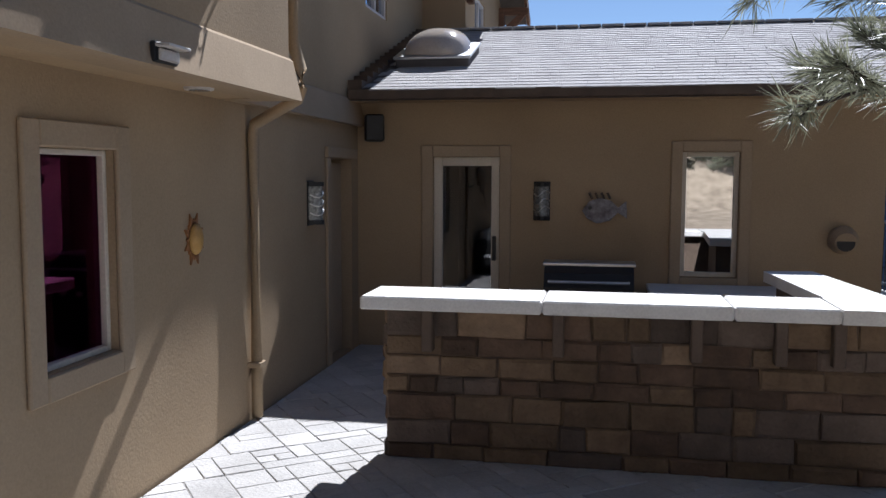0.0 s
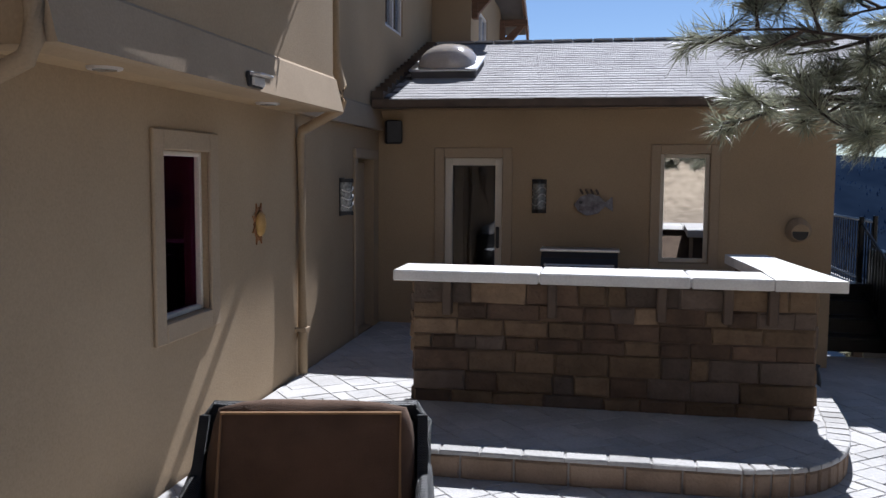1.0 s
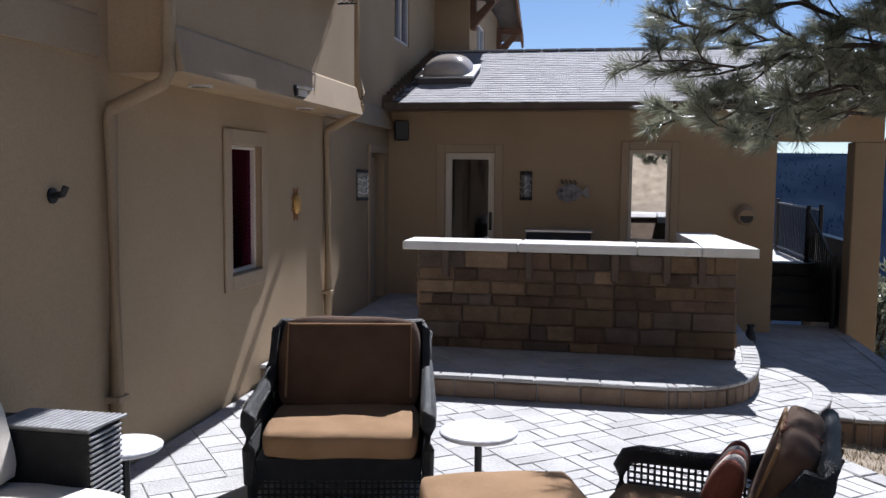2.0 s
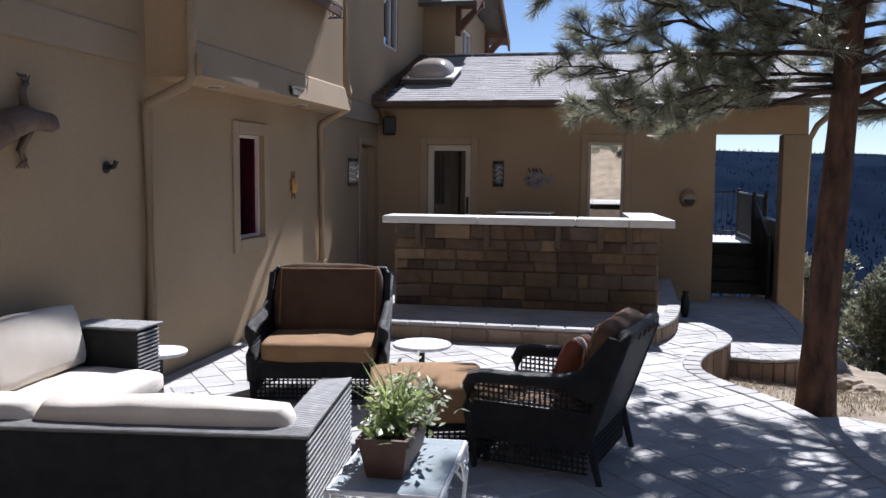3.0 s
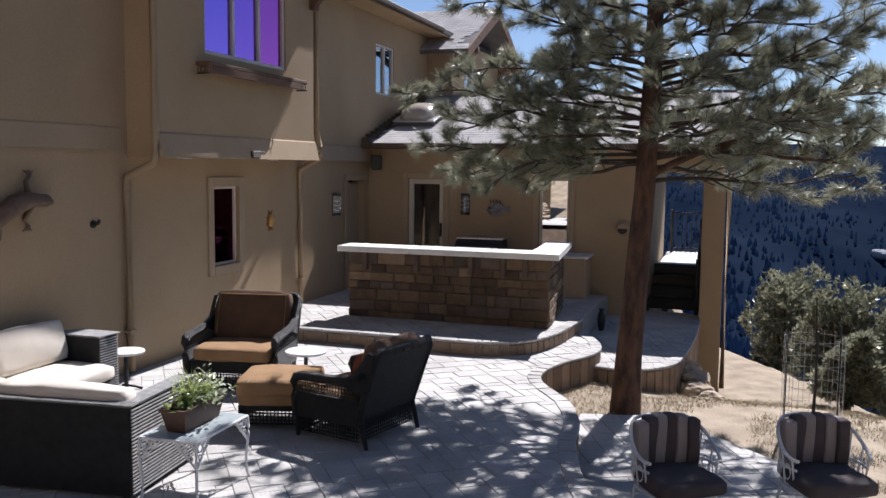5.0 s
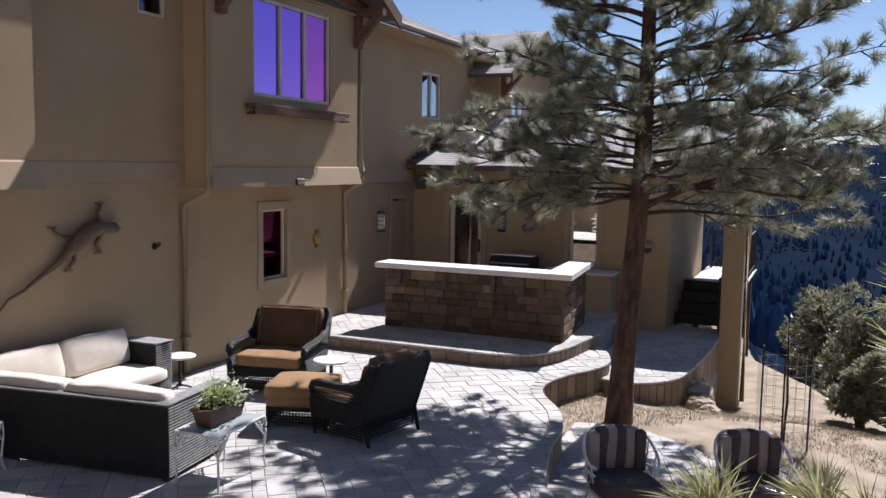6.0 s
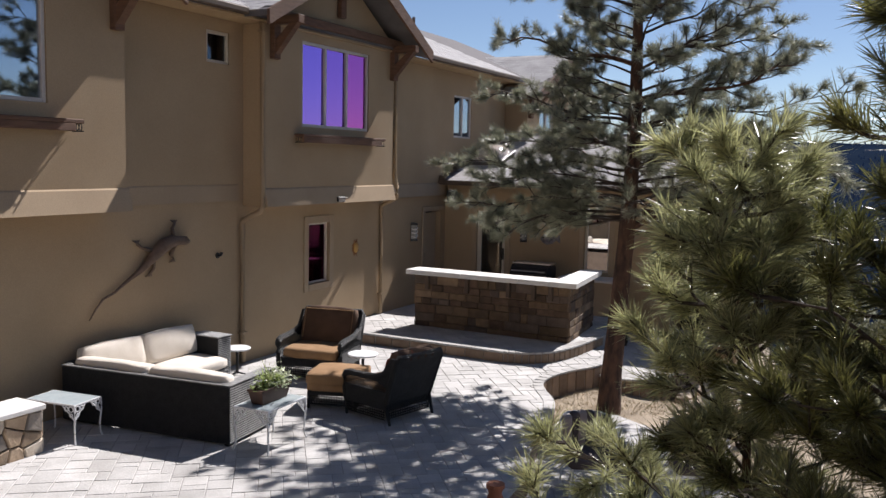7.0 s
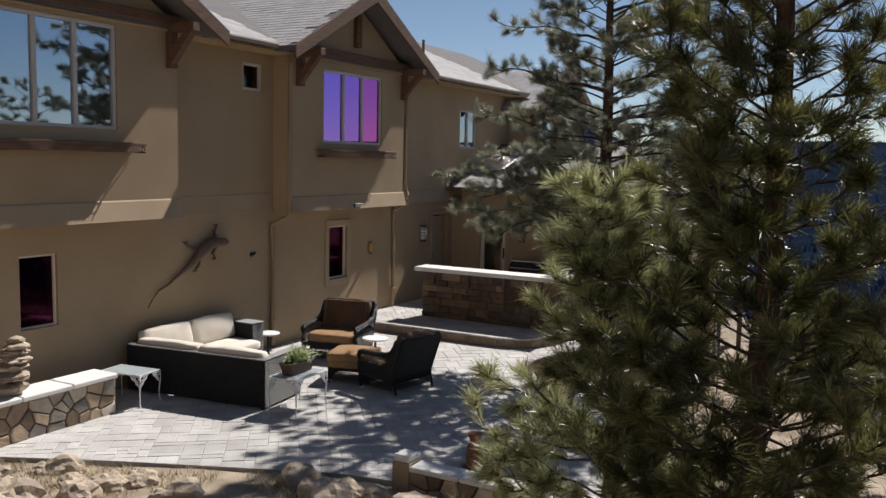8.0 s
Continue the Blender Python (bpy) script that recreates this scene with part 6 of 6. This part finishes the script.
# limbs of their own on the patio pine: height, bearing, length, rise, and a share of thickness
PATIO_LIMBS = (
    (2.95, 178, 2.2, 0.02), (2.9, 188, 2.0, 0.04), (3.0, 168, 2.15, 0.02), (3.2, 194, 2.6, 0.1), (3.4, 182, 2.5, 0.12), (2.9, 150, 1.8, 0.0),
    (3.6, 196, 2.5, 0.16), (3.9, 176, 2.3, 0.25), (3.3, 160, 2.0, 0.1), (4.3, 190, 2.3, 0.3),
    (2.75, 12, 2.6, 0.52, 1.7), (2.7, 30, 2.8, 0.12), (3.0, 14, 2.6, 0.16, 1.5), (2.85, 52, 2.4, 0.1), (3.3, 0, 2.4, 0.2), (4.0, 10, 2.5, 0.22),
    (4.6, 345, 2.4, 0.25, 1.4), (5.2, 28, 2.3, 0.3), (5.8, 2, 2.2, 0.35, 1.4), (3.8, 332, 2.2, 0.2), (6.4, 18, 2.0, 0.4), (5.1, 198, 2.0, 0.35, 1.3), (5.9, 172, 1.9, 0.4),
)
pine(pose(3.1, 3.38, -0.4), "tall ponderosa pine with reddish trunk beside the patio", 9.0, 0.155, 2.95, 96, 2.15, 11, NEEDLE, n=42, length=0.15, width=0.0025, lean=(0.18, 0.1), droop=0.16, twig_gap=0.11, bare=0.22, sub=3, favour=(0.7, 0.3, 0.4), extra=PATIO_LIMBS)
pine(pose(6.98, -4.9, -0.1), "bushy dark pine close to the walk", 7.6, 0.11, 0.6, 124, 1.55, 23, NEEDLE_NEAR, n=38, length=0.155, width=0.0028, lean=(0.0, -0.2), droop=0.06, twig_gap=0.1, bare=0.14, sub=3, rise=0.36, top_reach=0.2, taper=0.78, favour=(0.2, 0.4, 0.15))
# separate small tree added as the sunlit left side of the dark pine
pine(pose(5.98, -4.85, -0.1), "small pine for the near pine's upright shoots, sunlight put into its needle colour", 3.4, 0.038, 0.35, 40, 1.0, 29, NEEDLE_SUNLIT, n=36, length=0.15, width=0.0024, lean=(-0.05, 0.0), droop=0.03, twig_gap=0.1, bare=0.12, sub=3, rise=0.34, top_reach=0.2, taper=0.8, favour=(-0.5, -0.2, 0.15), extra=((0.9, 182, 0.95, 0.4), (1.2, 200, 0.95, 0.42), (1.5, 172, 0.9, 0.45), (0.7, 168, 0.9, 0.36)))
pine(pose(9.6, 5.2, ground_z(9.6, 5.2)), "pine on the slope beyond the terrace", 6.6, 0.15, 1.6, 40, 2.0, 31, NEEDLE, n=26, length=0.16, width=0.0035, twig_gap=0.13, sub=2)


def juniper(x, y, h, r, seed, label="rounded grey-green juniper on the dry slope"):
    """A bushy juniper: forked stems and a lumpy crown of many small sprays with gaps."""
    rnd = random.Random(seed)
    z = ground_z(x, y)
    ob = empty("juniper", pose(x, y, z), label, "tree", "slope junipers")
    sites = []
    for k in range(4):
        a = rnd.uniform(0, 6.283)
        d = Vector((math.cos(a) * rnd.uniform(0.1, 0.5), math.sin(a) * rnd.uniform(0.1, 0.5), 1))
        part("stem", tube(B(), [(0, 0, -0.1), d * h * 0.3, d * h * 0.75], [0.07, 0.045, 0.012], 6, False), PINE_BARK, ob)
    lumps = [(rnd.gauss(0, r * 0.45), rnd.gauss(0, r * 0.45), h * rnd.uniform(0.18, 0.95), rnd.uniform(0.28, 0.5) * r) for _ in range(26)]
    for lx, ly, lz, lr in lumps:
        k = 1 - 0.62 * (lz / h)
        lx, ly = lx * k * 1.3, ly * k * 1.3
        for _ in range(80):
            v = Vector((rnd.gauss(0, 1), rnd.gauss(0, 1), rnd.gauss(0, 1))).normalized()
            p = Vector((lx, ly, lz)) + v * lr * rnd.uniform(0.75, 1.05)
            sites.append(((p.x, p.y, max(p.z, 0.05)), (v.x, v.y, v.z + 0.7), rnd.uniform(0.7, 1.2)))
    tufts("crown", sites, JUNIPER, ob, seed, 9 if y > 0 else 5, 0.13, 0.016 if y > 0 else 0.024, 1.0)
    return ob


for k, (x, y, h, r) in enumerate(((6.3, 12.2, 2.2, 1.0), (7.6, 12.6, 3.0, 1.3), (8.0, 9.4, 1.7, 0.9), (10.3, 11.5, 2.8, 1.4), (9.6, 8.6, 1.9, 1.1), (12.4, 9.6, 2.6, 1.5), (8.9, 6.8, 1.4, 0.8), (11.8, 6.2, 2.2, 1.3), (14.5, 12.0, 3.4, 1.8), (5.5, 14.6, 2.4, 1.1), (11.2, 14.0, 4.2, 1.8), (14.0, 4.0, 3.4, 1.7), (13.2, 0.6, 3.2, 1.6), (6.1, 8.9, 1.3, 0.5))):
    juniper(x, y, h, r, 60 + k)
for k in range(10):
    a = random.Random(700 + k)
    juniper(a.uniform(-12, 16), a.uniform(-30, -15), a.uniform(2.0, 3.6), a.uniform(1.0, 1.6), 700 + k, "juniper on the sunny bank")
pine(pose(13.0, -13.0, ground_z(13, -13)), "tall pine near the foot of the bank", 9.0, 0.2, 2.0, 30, 2.2, 71, NEEDLE, n=14, length=0.2, width=0.01, twig_gap=0.22, sub=2)
pine(pose(11.0, 0.0, ground_z(11, 0)), "tall pine down the slope", 8.0, 0.18, 1.5, 34, 2.0, 72, NEEDLE, n=16, length=0.2, width=0.008, twig_gap=0.2, sub=2)

def hazed_forest(count, seed):
    """Conifers on the valley's slopes, too many and too far to count."""
    rnd = random.Random(seed)
    vs, fs = [], []
    while count:
        r = 110 * 11.0 ** rnd.random()
        a = rnd.uniform(0.2, 2.2)
        x, y = r * math.cos(a), r * math.sin(a)
        if noise.noise((x * 0.012, y * 0.012, 9)) < -0.28:
            continue
        count -= 1
        h = rnd.uniform(4, 8) * (1 - 0.5 * smooth(400, 1100, r))
        z = ground_z(x, y) - 0.18 * h
        o = len(vs)
        turn = rnd.random()
        for f, w in ((0.1, 0.2), (0.45, 0.17)):
            vs += [(x + h * w * rnd.uniform(0.7, 1.2) * math.cos(turn + k * 1.0472), y + h * w * rnd.uniform(0.7, 1.2) * math.sin(turn + k * 1.0472), z + h * f) for k in range(6)]
        vs.append((x, y, z + h))
        fs += [(o + k, o + (k + 1) % 6, o + 6 + (k + 1) % 6, o + 6 + k) for k in range(6)]
        fs += [(o + 6 + k, o + 6 + (k + 1) % 6, o + 12) for k in range(6)]
    me = bpy.data.meshes.new("forest")
    me.from_pydata(vs, [], fs)
    me.materials.append(FOREST_TREE_HAZE)
    tagged(new("forest", me), "conifer forest on the far slopes, haze blue put into its colour", "forest", kind="stuff")


hazed_forest(22000, 77)
for k in range(9):
    x, y = 112 + 11 * (k % 4) + 5 * math.sin(k * 2.1), 520 + 34 * (k // 2)
    ob = rock(x, y, 4 + 1.5 * (k % 3), 0.5, 800 + k, "pale rock outcrop among the far trees", group="far outcrops", sink=0.8)
    ob.data.materials[0] = OUTCROP

# wire cage round a sapling
cage = empty("tree_cage", pose(5.0, 3.1, ground_z(5.0, 3.1)), "wire mesh cage with black posts round a sapling", "plant guard")
for a in (0.5, 2.6, 4.7):
    part("post", tube(B(), [(0.3 * math.cos(a), 0.3 * math.sin(a), -0.1), (0.3 * math.cos(a), 0.3 * math.sin(a), 1.2)], 0.011, 6), BLACK, cage)
for k in range(9):
    z = 0.08 + k * 0.125
    part("wire_hoop", tube(B(), [(0.3 * math.cos(t), 0.3 * math.sin(t), z) for t in [i * 0.3142 for i in range(21)]], 0.002, 4), STEEL, cage)
for k in range(16):
    t = k * 0.3927
    part("wire", tube(B(), [(0.3 * math.cos(t), 0.3 * math.sin(t), 0.05), (0.3 * math.cos(t), 0.3 * math.sin(t), 1.12)], 0.002, 4), STEEL, cage)
part("sapling", tube(B(), [(0, 0, -0.1), (0.03, 0, 0.6), (0.0, 0.04, 1.5)], [0.02, 0.015, 0.006], 6), TWIG, cage)

# dry grass as stuff
def grass(name, count, zone, label, h, seed):
    rnd = random.Random(seed)
    bm_v, bm_f = [], []
    while count:
        x, y = rnd.uniform(zone[0], zone[1]), rnd.uniform(zone[2], zone[3])
        if any(inside(p, x, y) for p in (LOWER, TERRACE, CHAIR_TERRACE, UPPER)) or noise.noise((x * 1.1, y * 1.1, 5)) < -0.12:
            continue
        count -= 1
        z = ground_z(x, y) - 0.01
        for _ in range(4):
            a = rnd.uniform(0, 6.283)
            hh = h * rnd.uniform(0.4, 1.2)
            o = len(bm_v)
            ox, oy = math.cos(a), math.sin(a)
            bx_, by_ = x + rnd.gauss(0, 0.03), y + rnd.gauss(0, 0.03)
            bm_v += [(bx_ - oy * 0.004, by_ + ox * 0.004, z), (bx_ + oy * 0.004, by_ - ox * 0.004, z), (bx_ + ox * hh * rnd.uniform(0.3, 1.0), by_ + oy * hh * rnd.uniform(0.3, 1.0), z + hh * 0.8)]
            bm_f.append((o, o + 1, o + 2))
    me = bpy.data.meshes.new(name)
    me.from_pydata(bm_v, [], bm_f)
    me.materials.append(BLADE)
    tagged(new(name, me), label, "grass", kind="stuff")


grass("dry_grass", 14000, (-2.4, 8.5, -9.5, -3.0), "dry straw grass between the rocks", 0.13, 3)
grass("dry_grass", 9000, (2.0, 8.0, 1.6, 9.0), "sparse dry grass and needles round the pine", 0.07, 4)

# ---- pieces of patios, walls and roofs ----
for name, me, m, parent in PENDING_BLOCKS:
    place(name, me, m, parent)
for slab, items, count in PENDING:
    for me, m in items[:count]:
        place("paver", me, m, slab)
    if len(items) > count:
        joined("pavers", items[count:], PAVER_J, slab)
for parent, items, count in PENDING_SHINGLES:
    for me, m in items[:count]:
        place("shingle", me, m, parent)
    if len(items) > count:
        joined("shingles", items[count:], SHINGLE_J, parent)
